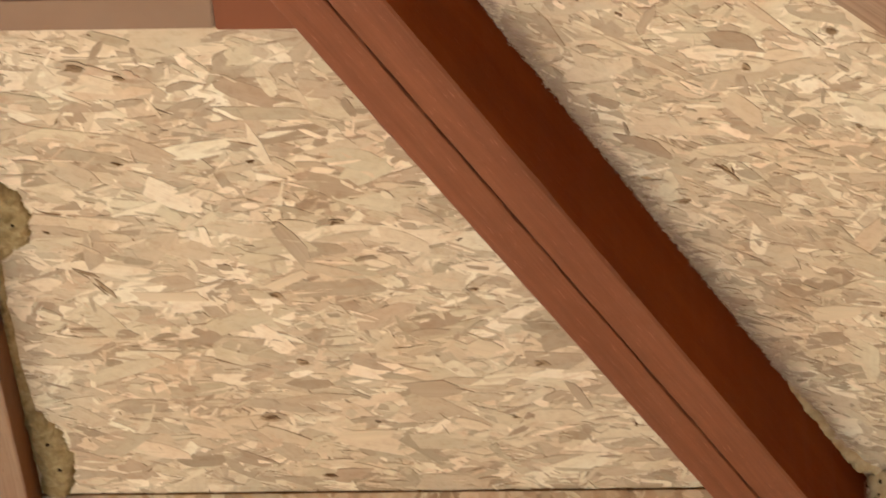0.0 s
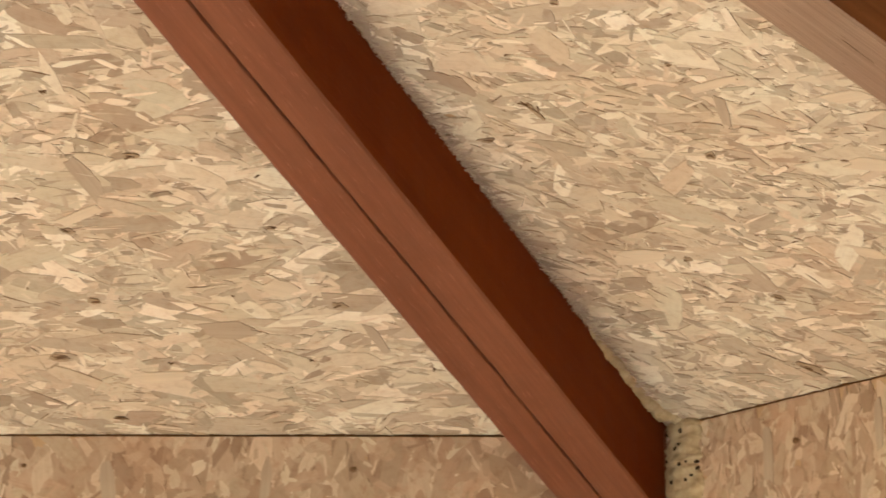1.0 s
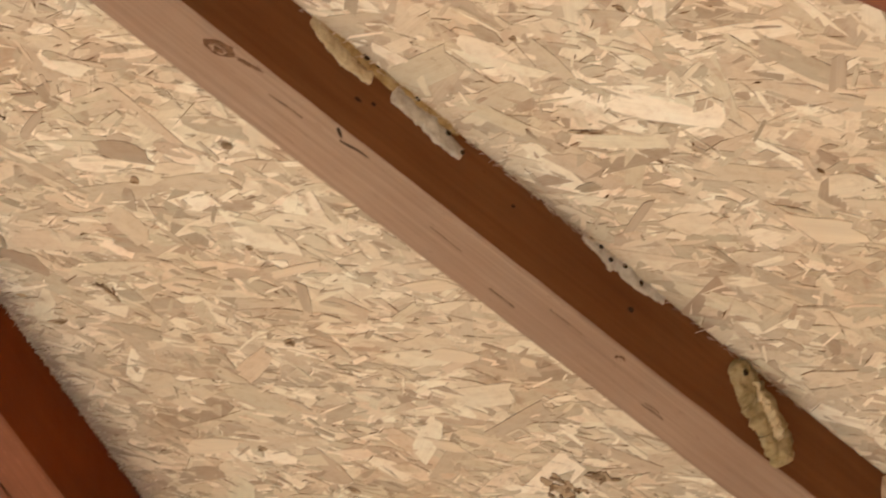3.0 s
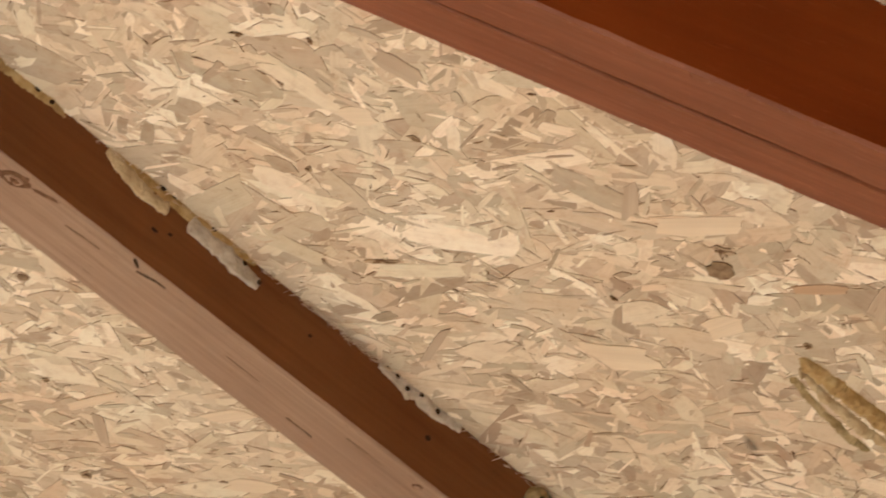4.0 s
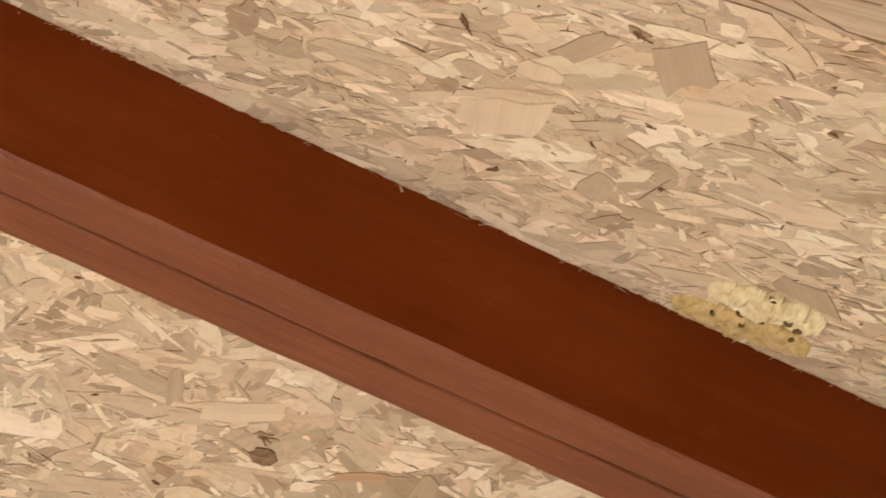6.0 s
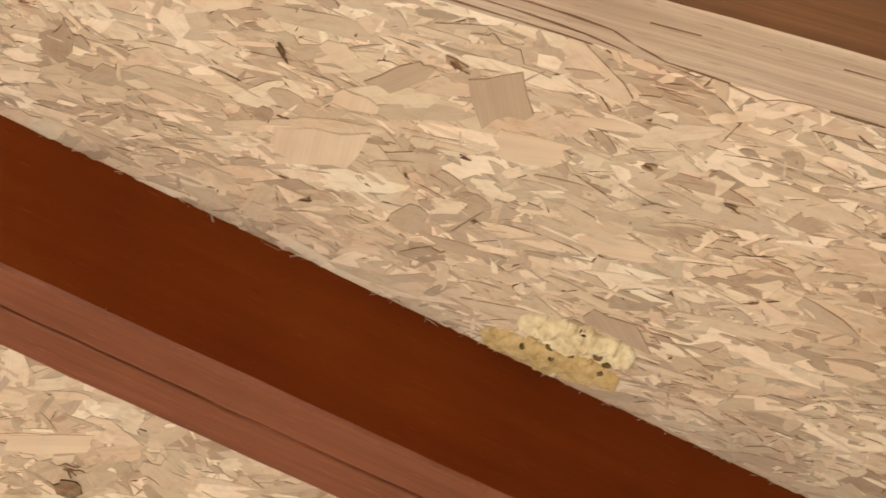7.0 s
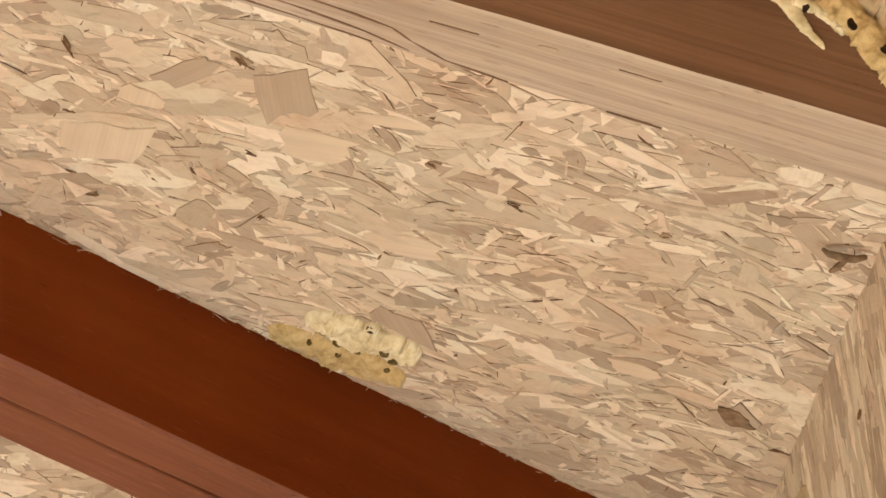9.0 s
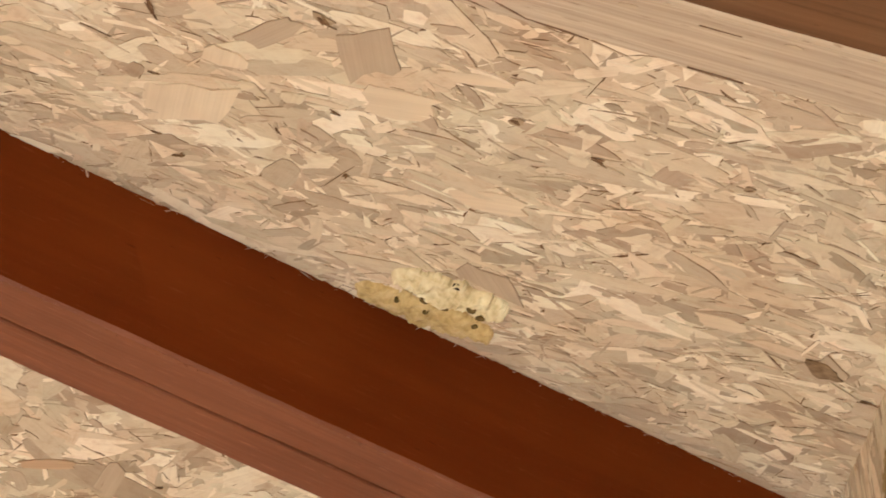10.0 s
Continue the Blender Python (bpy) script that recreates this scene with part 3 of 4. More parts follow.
marks("chip", roof[1], FACE[1], [(0.3765, 0.2715, 37, 10, -24)], M_ORANGE, 0.0023, 39, 0.5, label="orange-brown flake")
marks("chip", roof[2], FACE[2], CHIPS_SE, M_CHIP, 0.0021, 33, 0.7, 0.10, tilt=0.008)
PALE_NORTH = [(0.1841, 0.3251, 63.4, 14, -1), (0.3489, 0.0959, 56.9, 18, 6), (0.292, 0.3488, 44.2, 13, 36), (0.4664, 0.2419, 32.0, 24, -18)]
PALE_NE = [(-0.1349, 0.332, 37.4, 14, -9), (-0.5063, 0.2315, 61.3, 22, -13), (-0.1854, 0.2529, 41.5, 18, -30), (-0.2228, 0.3908, 53.3, 9, -4), (-0.2957, 0.1556, 27.9, 15, -39),
           (0.346, 0.3607, 55.1, 19, -25), (0.534, 0.3989, 44.1, 17, -72), (0.2032, 0.2667, 47.5, 28, -32), (0.2934, 0.2663, 33.6, 20, 3), (0.2154, 0.5474, 23.3, 20, -26)]
PALE_SE = [(-0.3651, 0.3961, 44.6, 60, -99), (-0.3833, 0.2334, 42.6, 26, -68), (-0.2901, 0.3751, 22.7, 24, -99), (-0.2333, 0.3796, 20, 18, -36), (-0.4632, 0.0964, 28.3, 20, -77),
           (-0.3129, 0.3215, 23.5, 6, -86), (-0.2301, 0.2421, 12, 34, -161), (-0.2854, 0.2822, 39.3, 34, -74)]
marks("chip", roof[0], FACE[0], PALE_NORTH, M_PALECHIP, 0.0019, 34, 0.7, 0.12, tilt=0.008)
marks("chip", roof[1], FACE[1], PALE_NE, M_PALECHIP, 0.0019, 35, 0.7, 0.12, tilt=0.008)
marks("chip", roof[2], FACE[2], PALE_SE, M_PALECHIP, 0.0019, 36, 0.6, 0.12, tilt=0.008)

marks("chip", walls[1], WALLF[1], [(-0.152, -0.045, 46, 9, 88), (-0.245, -0.05, 50, 14, 93), (-0.33, -0.04, 40, 12, 87), (-0.45, -0.045, 44, 10, 92), (-0.60, -0.05, 48, 13, 90)], M_CHIP, 0.0022, 37, 0.7, 0.12)
marks("chip", walls[0], WALLF[0], [(0.30, -0.05, 46, 14, 95), (0.45, -0.045, 40, 10, 86), (0.14, -0.05, 44, 12, 92)], M_CHIP, 0.0022, 38, 0.7, 0.12)

marks("knot", roof[1], FACE[1], [(0.3290, 0.3165, 17, 21, -25), (-0.1481, 0.5276, 8, 8, -108), (-0.1999, 0.0735, 9, 13, -20)], M_BLOB, 0.0030, 71, rough=0.16)
marks("knot", roof[2], FACE[2], [(-0.4917, 0.0371, 26, 17, -151), (-0.482, 0.0440, 8, 3, -120)], M_BLOB, 0.0028, 72, rough=0.3)
marks("knot", roof[0], FACE[0], [(0.1347, 0.645, 17, 9, -10), (0.262, 0.129, 15, 7, -10), (0.170, 0.632, 9, 5, -30)], M_BLOB, 0.0028, 73, rough=0.4)

marks("stain", roof[0], FACE[0], [(0.155, 0.640, 26, 11, -12), (0.180, 0.636, 14, 6, -40)], M_ROSE, 0.0023, 74, rough=0.45, label="rosy stained patch")


def worn_patch(parent, m, x, y, long, wide, ang, count, seed):
    """A torn, weathered patch of the board: many small brown scraps close together."""
    rng = random.Random(seed)
    c, s = math.cos(radians(ang)), math.sin(radians(ang))
    for layer, mat, z in ((0, M_HALO, 0.0026), (1, M_BLOB, 0.0030), (2, M_GAP, 0.0034)):
        rows = []
        for i in range(count if layer < 2 else count // 2):
            a, b = rng.gauss(0, 0.27) * long, rng.gauss(0, 0.27) * wide
            size = (13, 9, 5)[layer] * rng.uniform(0.6, 1.3)
            rows.append((x + a * c - b * s, y + a * s + b * c, size, size * rng.uniform(0.25, 0.7), ang + rng.gauss(0, 40)))
        marks("scrap", parent, m, rows, mat, z, seed + layer, rough=0.4)


worn_patch(roof[1], FACE[1], -0.2430, 0.0720, 0.046, 0.026, -114, 13, 81)
worn_patch(roof[1], FACE[1], -0.1999, 0.0735, 0.018, 0.014, -20, 5, 85)


def crack(parent, m, path, width, mat, seed):
    """One wandering split in a timber."""
    rng = random.Random(seed)
    sh = Sheet()
    for (xa, ya), (xb, yb) in zip(path, path[1:]):
        d = math.hypot(xb - xa, yb - ya)
        w = width * rng.uniform(0.6, 1.2)
        out = [(-d * 0.53, 0), (-d * 0.2, -w * rng.uniform(0.3, 0.7)), (d * 0.25, -w * rng.uniform(0.2, 0.6)), (d * 0.53, 0), (d * 0.2, w * rng.uniform(0.2, 0.6)), (-d * 0.25, w * rng.uniform(0.2, 0.7))]
        sh.add(out, (xa + xb) / 2, (ya + yb) / 2, math.atan2(yb - ya, xb - xa), 0.0004, (0, 0), 0.0006, rng)
    attach(mesh_ob("split", sh.v, sh.f, mat, None, sh.uv), parent, m)


crack(commons[2], common_bottom(2, 0.0056), [(-0.002, 0.345), (-0.0045, 0.312), (-0.0074, 0.279), (-0.0105, 0.256), (-0.0185, 0.246), (-0.0270, 0.232), (-0.0305, 0.205)], 0.0016, M_SPLIT, 91)
crack(commons[2], common_bottom(2, 0.0056), [(-0.014, 0.340), (-0.0165, 0.300), (-0.0215, 0.268), (-0.0275, 0.248)], 0.0011, M_SPLIT, 92)
crack(commons[2], common_bottom(2, 0.0056), [(-0.0240, 0.335), (-0.0260, 0.300), (-0.0295, 0.265)], 0.0014, M_SPLIT, 93)

# knots and splits of the rafters
marks("knot", commons[1], common_bottom(1), [(0.0157, 0.6755, 27, 17, -78), (0.0213, 0.6540, 22, 4, -74), (0.0177, 0.2863, 9, 7, -75)], M_KNOT, 0.0003, 41, grow=0.9)
marks("knot", commons[1], common_bottom(1), [(0.0150, 0.6765, 15, 9, -78), (0.0177, 0.2863, 6, 4, -75)], M_COMMON, 0.0010, 45, grow=0.9)
marks("split", commons[1], common_bottom(1), [(0.0119, 0.3341, 34, 1.0, -90), (-0.0099, 0.2212, 20, 1.4, -86), (-0.0060, 0.2260, 14, 1.0, -88), (0.002, 0.45, 30, 0.8, -91), (-0.012, 0.38, 24, 0.8, -90), (0.010, 0.61, 26, 1.2, -86)], M_SPLIT, 0.0004, 48)
marks("knot", commons[1], common_bottom(1), [(0.0150, 0.6765, 7, 4, -78)], M_KNOT, 0.0018, 46)
marks("split", commons[1], common_bottom(1), [(0.0237, 0.5731, 11.6, 2.5, -120), (0.0190, 0.5580, 17, 2.2, -75), (0.0213, 0.5490, 12, 1.8, -88)], M_HOLE, 0.0004, 42)
marks("split", commons[2], common_bottom(2, 0.0056), [(0.006, 0.230, 22, 0.5, -88), (0.012, 0.150, 16, 0.5, -90), (-0.031, 0.150, 22, 1.2, -92)], M_SPLIT, 0.0003, 43)
marks("knot", commons[2], common_bottom(2, 0.0056), [(0.012, 0.19, 9, 4, -85), (0.016, 0.12, 7, 3, -88)], M_CHIP, 0.0003, 44)


def foam(label, m, path, widths, height, mat, holes=(), hole_size=0.0026, seed=0, hole_mat=None, flat=0.55):
    """A lumpy bead of cured expanding foam on a surface frame m, with round holes bored into it."""
    top = thing("foam_bead", label, "foam", "foam beads")
    top.matrix_basis = m
    n = 34 * (len(path) - 1)
    ring = 25

    def at(q):
        i = min(int(q), len(path) - 2)
        f = q - i
        f = f * f * (3 - 2 * f)
        mixv = lambda a, b: a + (b - a) * f
        return mixv(path[i][0], path[i + 1][0]), mixv(path[i][1], path[i + 1][1]), mixv(widths[i], widths[i + 1])

    def lump(x, y):
        return (noise.noise(Vector((x * 60, y * 60, seed))) * 0.36 + noise.noise(Vector((x * 170, y * 170, seed + 5))) * 0.30
                + noise.noise(Vector((x * 420, y * 420, seed + 9))) * 0.17)

    v, f, uv = [], [], []
    for i in range(n + 1):
        q = (len(path) - 1) * i / n
        x, y, w = at(q)
        xa, ya, _ = at(min(q + 0.05, len(path) - 1))
        xb, yb, _ = at(max(q - 0.05, 0))
        dx, dy = xa - xb, ya - yb
        d = math.hypot(dx, dy) or 1.0
        nx, ny = -dy / d, dx / d
        end = min(1.0, math.sin(math.pi * min(max(i / n, 0.012), 0.988)) * 4.0) ** 0.55
        edge = {s: 1 + 0.34 * noise.noise(Vector((q * 3.1, s * 5.0, seed + 3))) + 0.20 * noise.noise(Vector((q * 9.0, s * 7.0, seed + 6)))
                + 0.10 * noise.noise(Vector((q * 25.0, s * 9.0, seed + 8))) for s in (-1, 1)}
        for j in range(ring):
            a = math.pi * j / (ring - 1)
            c = math.cos(a)
            c *= w * end * edge[1 if c > 0 else -1]
            px, py = x + nx * c, y + ny * c
            z = height * end * math.sin(a) ** flat * (1 + lump(px, py)) - 0.003
            v.append((px, py, z))
            uv.append((px, py))
    for i in range(n):
        for j in range(ring - 1):
            b = i * ring + j
            f.append((b, b + ring, b + ring + 1, b + 1))
    f += [tuple(range(ring)), tuple(range(n * ring + ring - 1, n * ring - 1, -1))]
    mesh_ob("bead", v, f, mat, top, uv, True)
    rng = random.Random(seed)
    zs = np.array(v)
    for hx, hy, *more in holes:
        k = np.argsort((zs[:, 0] - hx) ** 2 + (zs[:, 1] - hy) ** 2)[:4]
        hz = max(0.001, float(zs[k, 2].max())) + 0.0005
        r = more[0] if more else hole_size * rng.uniform(0.7, 1.2)
        out = ragged(rng, 2 * r, 2 * r * rng.uniform(0.6, 1.0), 14, 0.06)
        sh = Sheet()
        sh.add(out, 0, 0, rng.uniform(-0.6, 0.6), 0, (rng.uniform(-0.2, 0.2), rng.uniform(-0.2, 0.2)), 0.003, rng)
        ob = mesh_ob("hole", sh.v, sh.f, M_HOLE if more or hole_mat is None else hole_mat, top, sh.uv, label="dark round hole")
        ob.location = (hx, hy, hz)
    return top


S1, S2 = common_side(1), common_side(2, 0.0056)
marks("knot", commons[1], S1, [(0.2747, 0.0289, 5, 4, 20), (0.548, 0.033, 6, 2, 0), (0.535, 0.028, 4, 2, 10), (0.40, 0.022, 3, 2, 0)], M_HOLE, 0.0006, 47)
foam("dull amber foam bead with bored holes along a rafter", S1, [(0.76, -0.001), (0.704, 0.0), (0.669, 0.0), (0.637, 0.003)], [0.008, 0.0085, 0.0075, 0.0025], 0.0045, M_FOAM_A,
     [(0.6863, -0.001), (0.6692, 0.001), (0.6561, 0.003)], 0.0026, 1)
foam("amber cured foam bead with bored holes along a rafter", S1, [(0.603, -0.0015), (0.5477, 0.0010), (0.5043, 0.0010), (0.4600, 0.0020)], [0.006, 0.0085, 0.0065, 0.003], 0.0048, M_FOAM_A,
     [(0.5538, 0.0005), (0.5423, 0.0010), (0.5039, 0.0012)], 0.0027, 2)
foam("cream foam skirt peeling from an amber bead on a rafter", S1, [(0.604, 0.003), (0.588, 0.0085), (0.566, 0.0125), (0.541, 0.0128)], [0.0045, 0.0055, 0.0060, 0.0050], 0.0042, M_FOAM_T, (), 0.002, 17, flat=0.4)
foam("whitish cut foam strip on a rafter side", S1, [(0.5240, 0.0095), (0.490, 0.0110), (0.453, 0.0150)], [0.0065, 0.0080, 0.0055], 0.0045, M_FOAM_W, [(0.4715, 0.0090), (0.4560, 0.0145)], 0.0024, 3, flat=0.4)
foam("whitish foam strip with bored holes between rafter and roof board", S1, [(0.336, 0.001), (0.30, 0.003), (0.246, 0.003)], [0.006, 0.0095, 0.0060], 0.0045, M_FOAM_W,
     [(0.3275, 0.0015), (0.3171, 0.0025), (0.2925, 0.003), (0.2738, 0.0055), (0.306, 0.006)], 0.0022, 4)
foam("curled dull yellow foam bead hanging down a rafter side", S1, [(0.171, 0.008), (0.143, 0.0215), (0.116, 0.0350), (0.096, 0.0525)], [0.009, 0.0160, 0.0150, 0.0115], 0.009, M_FOAM_D,
     [(0.1625, 0.0140), (0.141, 0.0190)], 0.0024, 5)
foam("narrow tan foam ridge on a curled bead", S1, [(0.152, 0.0150), (0.131, 0.0270), (0.110, 0.0400)], [0.002, 0.0042, 0.0035], 0.0125, M_FOAM_T, (), 0.002, 18)
foam("thick amber cured foam bead on the roof board", FACE[1], [(0.316, 0.216), (0.319, 0.1755), (0.322, 0.1343), (0.327, 0.096)], [0.0050, 0.0078, 0.0080, 0.0055], 0.010, M_FOAM_A, (), 0.002, 6)
foam("pale ridge of cured foam on the roof board", FACE[1], [(0.308, 0.206), (0.3035, 0.168), (0.305, 0.130), (0.309, 0.101)], [0.002, 0.0042, 0.0045, 0.003], 0.0095, M_FOAM_T, (), 0.002, 19)
foam("thin olive foam bead on the roof board", FACE[1], [(0.2970, 0.202), (0.2895, 0.158), (0.2890, 0.122), (0.291, 0.104)], [0.003, 0.0048, 0.0048, 0.003], 0.006, M_FOAM_D, (), 0.002, 7)
foam("yellow cured foam lump with bored holes beside the hip rafter", FACE[2], [(-0.566, 0.309), (-0.578, 0.286), (-0.582, 0.263), (-0.587, 0.2385), (-0.587, 0.225)], [0.012, 0.0225, 0.0255, 0.0185, 0.008], 0.0085, M_FOAM_Y,
     [(-0.5681, 0.2831), (-0.5724, 0.2665), (-0.5638, 0.2563), (-0.5570, 0.2500), (-0.5788, 0.2374)], 0.0033, 8, M_PIT, 0.4)
foam("pale creamy foam lump with a bored hole on the roof board", FACE[2], [(-0.5260, 0.286), (-0.533, 0.270), (-0.536, 0.250), (-0.541, 0.2285), (-0.546, 0.220)], [0.010, 0.0200, 0.0210, 0.0170, 0.006], 0.0105, M_FOAM_C,
     [(-0.5195, 0.2480, 0.0034), (-0.5509, 0.2671), (-0.5476, 0.2767), (-0.5520, 0.2331), (-0.5409, 0.2384)], 0.0030, 9, M_PIT, 0.4)
foam("torn cream foam sliver on a rafter side", S2, [(0.087, 0.009), (0.0755, 0.0190), (0.0685, 0.0255), (0.0580, 0.0322)], [0.0050, 0.0036, 0.0022, 0.0007], 0.003, M_FOAM_C, [(0.0700, 0.0180, 0.0015)], 0.0014, 10, None, 0.4)
foam("thin cream foam web on a rafter side", S2, [(0.0765, 0.0165), (0.0663, 0.0165), (0.0580, 0.0198), (0.0520, 0.0240)], [0.0030, 0.0022, 0.0018, 0.0014], 0.0045, M_FOAM_C, (), 0.0014, 20, None, 0.4)
foam("yellow cured foam with large bored holes on a rafter side", S2, [(0.085, 0.002), (0.063, 0.0105), (0.045, 0.0200), (0.028, 0.0320), (0.0, 0.050)], [0.0055, 0.0066, 0.0068, 0.0085, 0.011], 0.007, M_FOAM_Y,
     [(0.0500, 0.0205, 0.0026), (0.0652, 0.0110, 0.0026), (0.0347, 0.0275, 0.0026)], 0.0034, 11)
foam("pale yellow foam ridge beside a rafter", S2, [(0.062, 0.001), (0.040, 0.0080), (0.022, 0.0190), (0.0, 0.034)], [0.004, 0.0075, 0.0085, 0.010], 0.012, M_FOAM_T, (), 0.003, 21)
foam("pale yellow foam bead along the foot of a hip rafter", FACE[1], [(-0.666, 0.165), (-0.686, 0.125), (-0.706, 0.088), (-0.724, 0.052), (-0.732, 0.018), (-0.722, 0.002)], [0.003, 0.006, 0.008, 0.008, 0.009, 0.006], 0.011, M_FOAM_T, (), 0.002, 12)
foam("pale foam filling with many bored holes in the wall corner", WALLF[1], [(-0.722, 0.002), (-0.723, -0.04), (-0.725, -0.09), (-0.726, -0.17)], [0.024, 0.027, 0.027, 0.027], 0.010, M_FOAM_T,
     [(-0.7451, -0.0114), (-0.7211, -0.0112), (-0.7216, -0.024), (-0.7277, -0.0274), (-0.7206, -0.0429), (-0.7129, -0.0414), (-0.702, -0.0424), (-0.7144, -0.0582), (-0.7067, -0.055), (-0.7356, -0.0579), (-0.7443, -0.0369), (-0.7014, -0.0489)], 0.0021, 13)
foam("dull olive foam lump low on the wall board", WALLF[2], [(-0.522, -0.026), (-0.534, -0.046), (-0.545, -0.090)], [0.008, 0.017, 0.020], 0.005, M_FOAM_D, (), 0.002, 22)
foam("tan cured foam lump low on the wall board", WALLF[2], [(-0.494, -0.028), (-0.500, -0.048), (-0.508, -0.090)], [0.008, 0.018, 0.020], 0.007, M_FOAM_T, (), 0.002, 23)
foam("dull yellow foam lump beside a rafter", FACE[0], [(0.030, 0.50), (0.052, 0.468), (0.052, 0.425), (0.034, 0.392)], [0.012, 0.020, 0.020, 0.009], 0.016, M_FOAM_D, [(0.060, 0.447)], 0.002, 14)
foam("thin dull foam bead along a rafter", FACE[0], [(0.036, 0.40), (0.034, 0.32), (0.033, 0.22), (0.036, 0.12)], [0.006, 0.004, 0.005, 0.007], 0.008, M_FOAM_D, (), 0.002, 15)
foam("dull yellow foam lump at the foot of a rafter", FACE[0], [(0.036, 0.142), (0.046, 0.105), (0.050, 0.06), (0.046, 0.0)], [0.008, 0.016, 0.018, 0.015], 0.015, M_FOAM_D, [(0.055, 0.058), (0.048, 0.10)], 0.0022, 16)


# batten in the corner beside the foot of the hip rafter
batten = box_between("corner_batten", (-0.7625, -0.6, 0.0005), (-0.7480, -0.006, 0.010), M_HIP, None, "", None, 0.001)
batten.matrix_world = WALLF[1]
tagged(batten, "dark red-brown upright batten in the wall corner", "batten")


def fibres(label, m, spots, count, seed, mat, length, spread, lean, z0=0.002, lift=0.12, thick=1.0):
    """Fine torn fibres along a line of places in a surface frame."""
    rng = random.Random(seed)
    sh = Sheet()
    for _ in range(count):
        q = rng.uniform(0, len(spots) - 1.001)
        i = int(q)
        f = q - i
        x = spots[i][0] + (spots[i + 1][0] - spots[i][0]) * f + rng.gauss(0, spread)
        y = spots[i][1] + (spots[i + 1][1] - spots[i][1]) * f + rng.gauss(0, spread)
        l = length * rng.lognormvariate(0, 0.5)
        w = thick * rng.uniform(0.00015, 0.0005)
        out = [(-l / 2, -w), (0, -w * 1.2 + rng.gauss(0, w)), (l / 2, 0), (0, w * 1.2)]
        sh.add(out, x, y, lean + rng.gauss(0, 0.55), z0 + abs(rng.gauss(0, 0.001)), (rng.gauss(0, lift), 0), 0.0002, rng)
    ob = mesh_ob("wood_fibres", sh.v, sh.f, mat, None, sh.uv)
    ob.matrix_world = m
    return tagged(ob, label, "fibres", kind="stuff")


def hip_edge(k, r):
    """Where the right side of hip k meets face k + 1, in that face's frame."""
    return -(half_at(r)) + HW / math.cos(DEL / 2) * 1.0, r


# The first, dense fibres also stand for the soft shade beside the hip.
fibres("grey torn wood fibres and soft shade band where roof board meets the stained hip rafter", FACE[1], [hip_edge(0, r) for r in (0.06, 0.3, 0.55, 0.78)], 1700, 51, M_FIBRE, 0.010, 0.0080, radians(-25), 0.0025, 0.25, 2.2)
fibres("pale wood fibres where roof board meets the stained hip rafter", FACE[2], [hip_edge(1, r) for r in (0.03, 0.3, 0.55, 0.78)], 220, 52, M_FIBRE, 0.004, 0.0045, radians(-60), 0.0025, 0.25)
fibres("orange-brown torn splinters beside a rafter", FACE[1], [(0.0315, 0.415), (0.0315, 0.37), (0.031, 0.33)], 90, 53, M_CHIP, 0.011, 0.0028, radians(-60), 0.003, 0.3)
fibres("torn splinters along a rafter edge", FACE[1], [(0.0315, 0.62), (0.0315, 0.40), (0.031, 0.10)], 130, 54, M_FIBRE, 0.007, 0.002, radians(-40), 0.003, 0.3)


def curl(label, m, pts, radius, mat):
    """A thin curled sliver of wood."""
    cu = bpy.data.curves.new("wood_sliver", "CURVE")
    cu.dimensions, cu.bevel_depth, cu.bevel_resolution = "3D", radius, 2
    sp = cu.splines.new("POLY")
    sp.points.add(len(pts) - 1)
    for i, (p, (x, y, z)) in enumerate(zip(sp.points, pts)):
        p.co = (x, y, z, 1)
        p.radius = 0.5 + math.sin(math.pi * (i + 0.3) / len(pts))
    spare = bpy.data.objects.new("wood_sliver_curve", cu)
    me = bpy.data.meshes.new_from_object(spare)
    bpy.data.objects.remove(spare)
    me.materials.clear()
    me.materials.append(mat)
    ob = new("wood_sliver", me)
    ob.matrix_world = m
    return tagged(ob, label, "sliver")


curl("small curled brown wood sliver stuck to the roof board", FACE[2], [(-0.229, 0.0262, 0.003), (-0.2225, 0.0235, 0.007), (-0.218, 0.0170, 0.009), (-0.218, 0.011, 0.008), (-0.221, 0.006, 0.004)], 0.0014, M_BLOB)
curl("small brown wood sliver stuck to the roof board", FACE[2], [(-0.252, 0.0190, 0.003), (-0.240, 0.0170, 0.005), (-0.2235, 0.0140, 0.006)], 0.0012, M_BLOB)
curl("dangling pale fibre beside the hip rafter", FACE[2], [(-0.640, 0.226, 0.004), (-0.648, 0.229, 0.009), (-0.653, 0.226, 0.006), (-0.657, 0.229, 0.010)], 0.0006, M_FIBRE)
curl("dangling pale fibre beside the hip rafter", FACE[2], [(-0.636, 0.222, 0.004), (-0.643, 0.222, 0.010), (-0.640, 0.214, 0.008), (-0.646, 0.212, 0.012)], 0.0005, M_FIBRE)
curl("thin pale splinter beside the hip rafter", FACE[2], [(-0.505, 0.470, 0.003), (-0.512, 0.468, 0.006), (-0.520, 0.472, 0.008)], 0.0006, M_FIBRE)


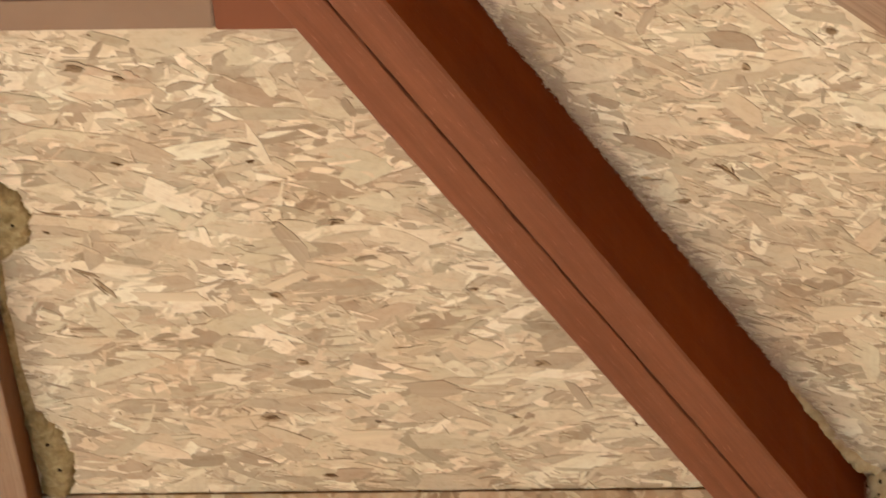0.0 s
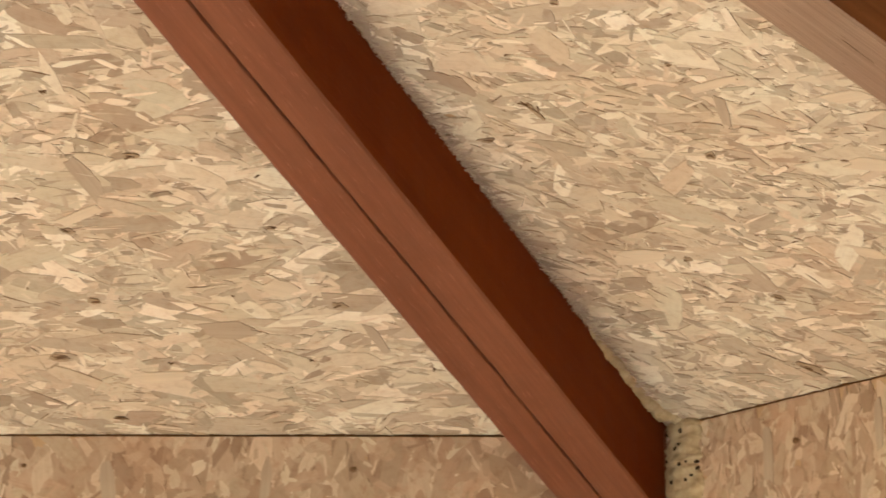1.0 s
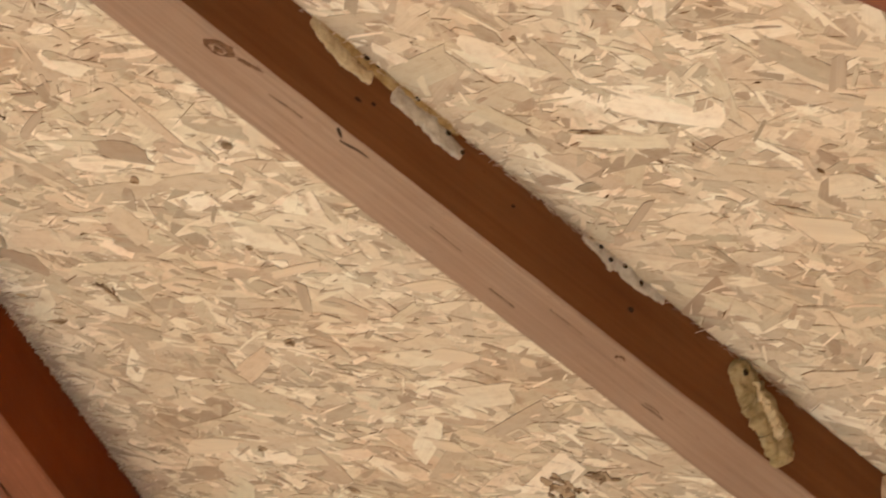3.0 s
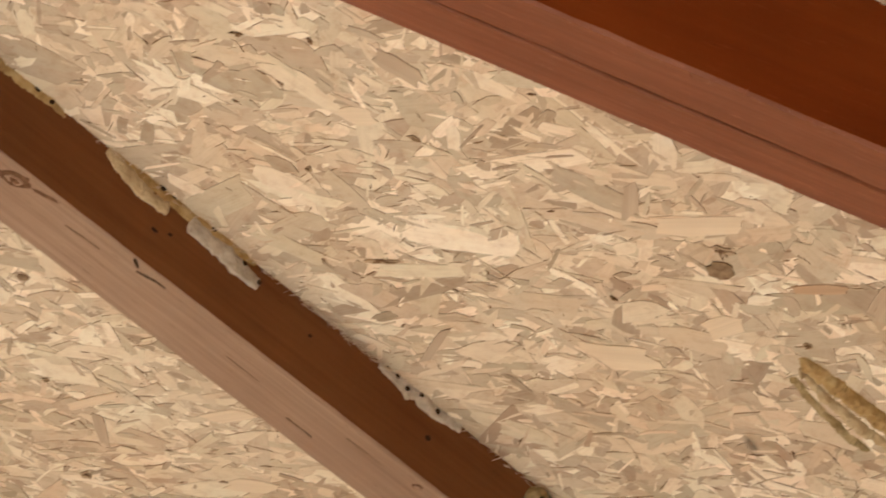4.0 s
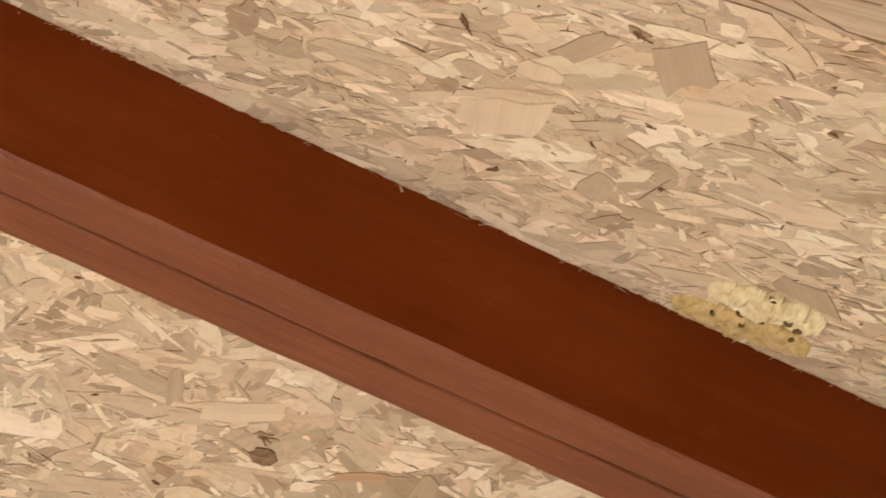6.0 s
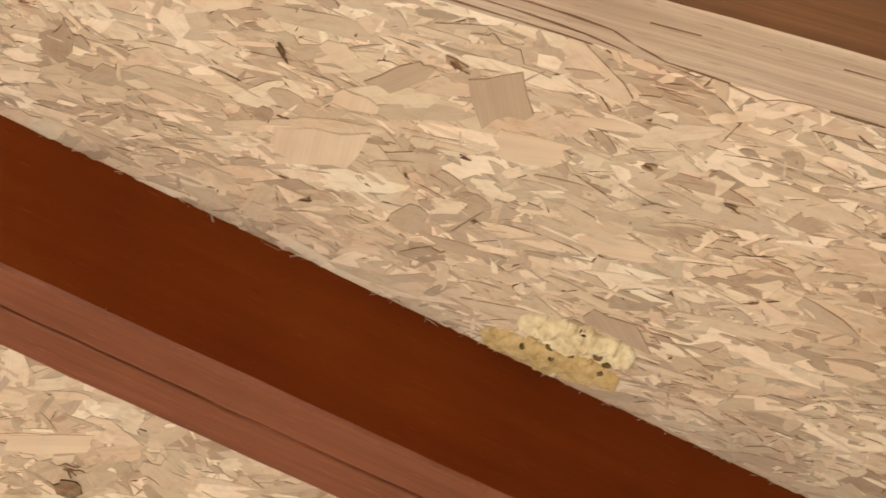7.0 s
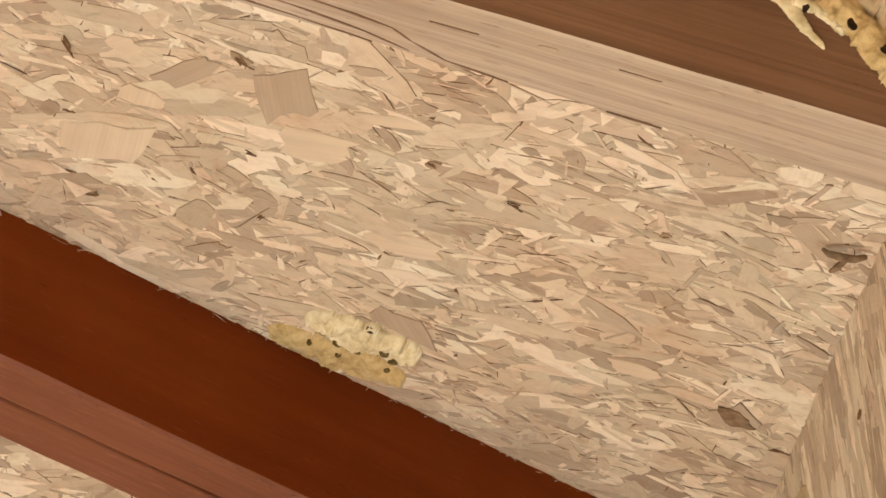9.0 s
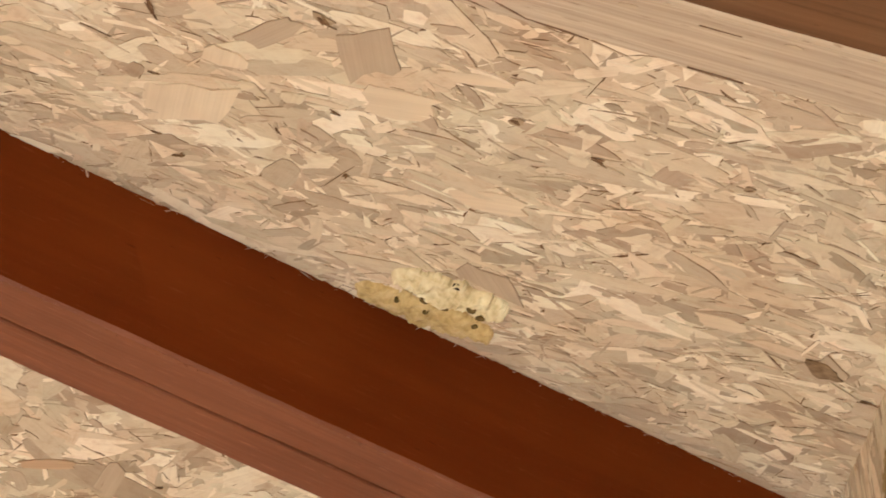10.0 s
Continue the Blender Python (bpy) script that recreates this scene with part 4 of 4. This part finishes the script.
def hip_bottom_edge(k):
    """Frame along the lower right edge of hip rafter k: x across, y up the hip, z out of the wood."""
    u, t = az(k + 0.5)
    al = Vector((-u.x, -u.y, A * TP / RC)).normalized()
    z = t.cross(al)
    o = u * RC + t * HW + Vector((0, 0, ZE - HD))
    return Matrix(((t.x, al.x, z.x, o.x), (t.y, al.y, z.y, o.y), (t.z, al.z, z.z, o.z), (0, 0, 0, 1)))


fibres("fine saw fuzz along the lower edge of a stained hip rafter", hip_bottom_edge(1), [(-0.0012, 0.1), (-0.0012, 0.5), (-0.0012, 1.0)], 260, 55, M_HIP, 0.003, 0.0010, radians(40), 0.0, 0.4)


# the broadest single strands of the roof boards, each a piece of its own
def single_strands(parent, frame_m, x0, x1, y0, y1, main, spread, count, seed):
    rng = random.Random(seed)
    shapes = []
    for i in range(14):
        sh = Sheet()
        sh.add(strand_outline(rng, rng.uniform(0.035, 0.085), rng.uniform(0.013, 0.028)), 0, 0, 0, 0, (0, 0), 0.0006, rng, 1 if i % 5 == 0 else 0)
        me = bpy.data.meshes.new("strand")
        me.from_pydata(sh.v, [], sh.f)
        lay = me.uv_layers.new(name="UVMap")
        for lp in me.loops:
            lay.data[lp.index].uv = sh.uv[lp.vertex_index]
        me.materials.append(M_STRAND_ONE)
        me.materials.append(M_EDGE)
        me.polygons.foreach_set("material_index", sh.mi)
        me.update()
        shapes.append(me)
    made = 0
    while made < count:
        x, y = rng.uniform(x0, x1), rng.uniform(y0, y1)
        if not in_face(x, y):
            continue
        made += 1
        ang = main + rng.gauss(0, spread)
        m = Matrix.Translation((x, y, 0.00125 + rng.uniform(0, 0.0004))) @ Euler((rng.gauss(0, 0.02), rng.gauss(0, 0.007), ang)).to_matrix().to_4x4()
        attach(new("strand", rng.choice(shapes)), parent, frame_m @ m)


single_strands(roof[0], FACE[0], 0.05, 0.78, 0.01, 0.72, radians(-8), 0.45, 150, 61)
single_strands(roof[1], FACE[1], -0.75, 0.72, 0.01, 0.74, radians(-36), 0.75, 280, 62)
single_strands(roof[2], FACE[2], -0.72, -0.04, 0.01, 0.74, radians(-82), 0.75, 150, 63)
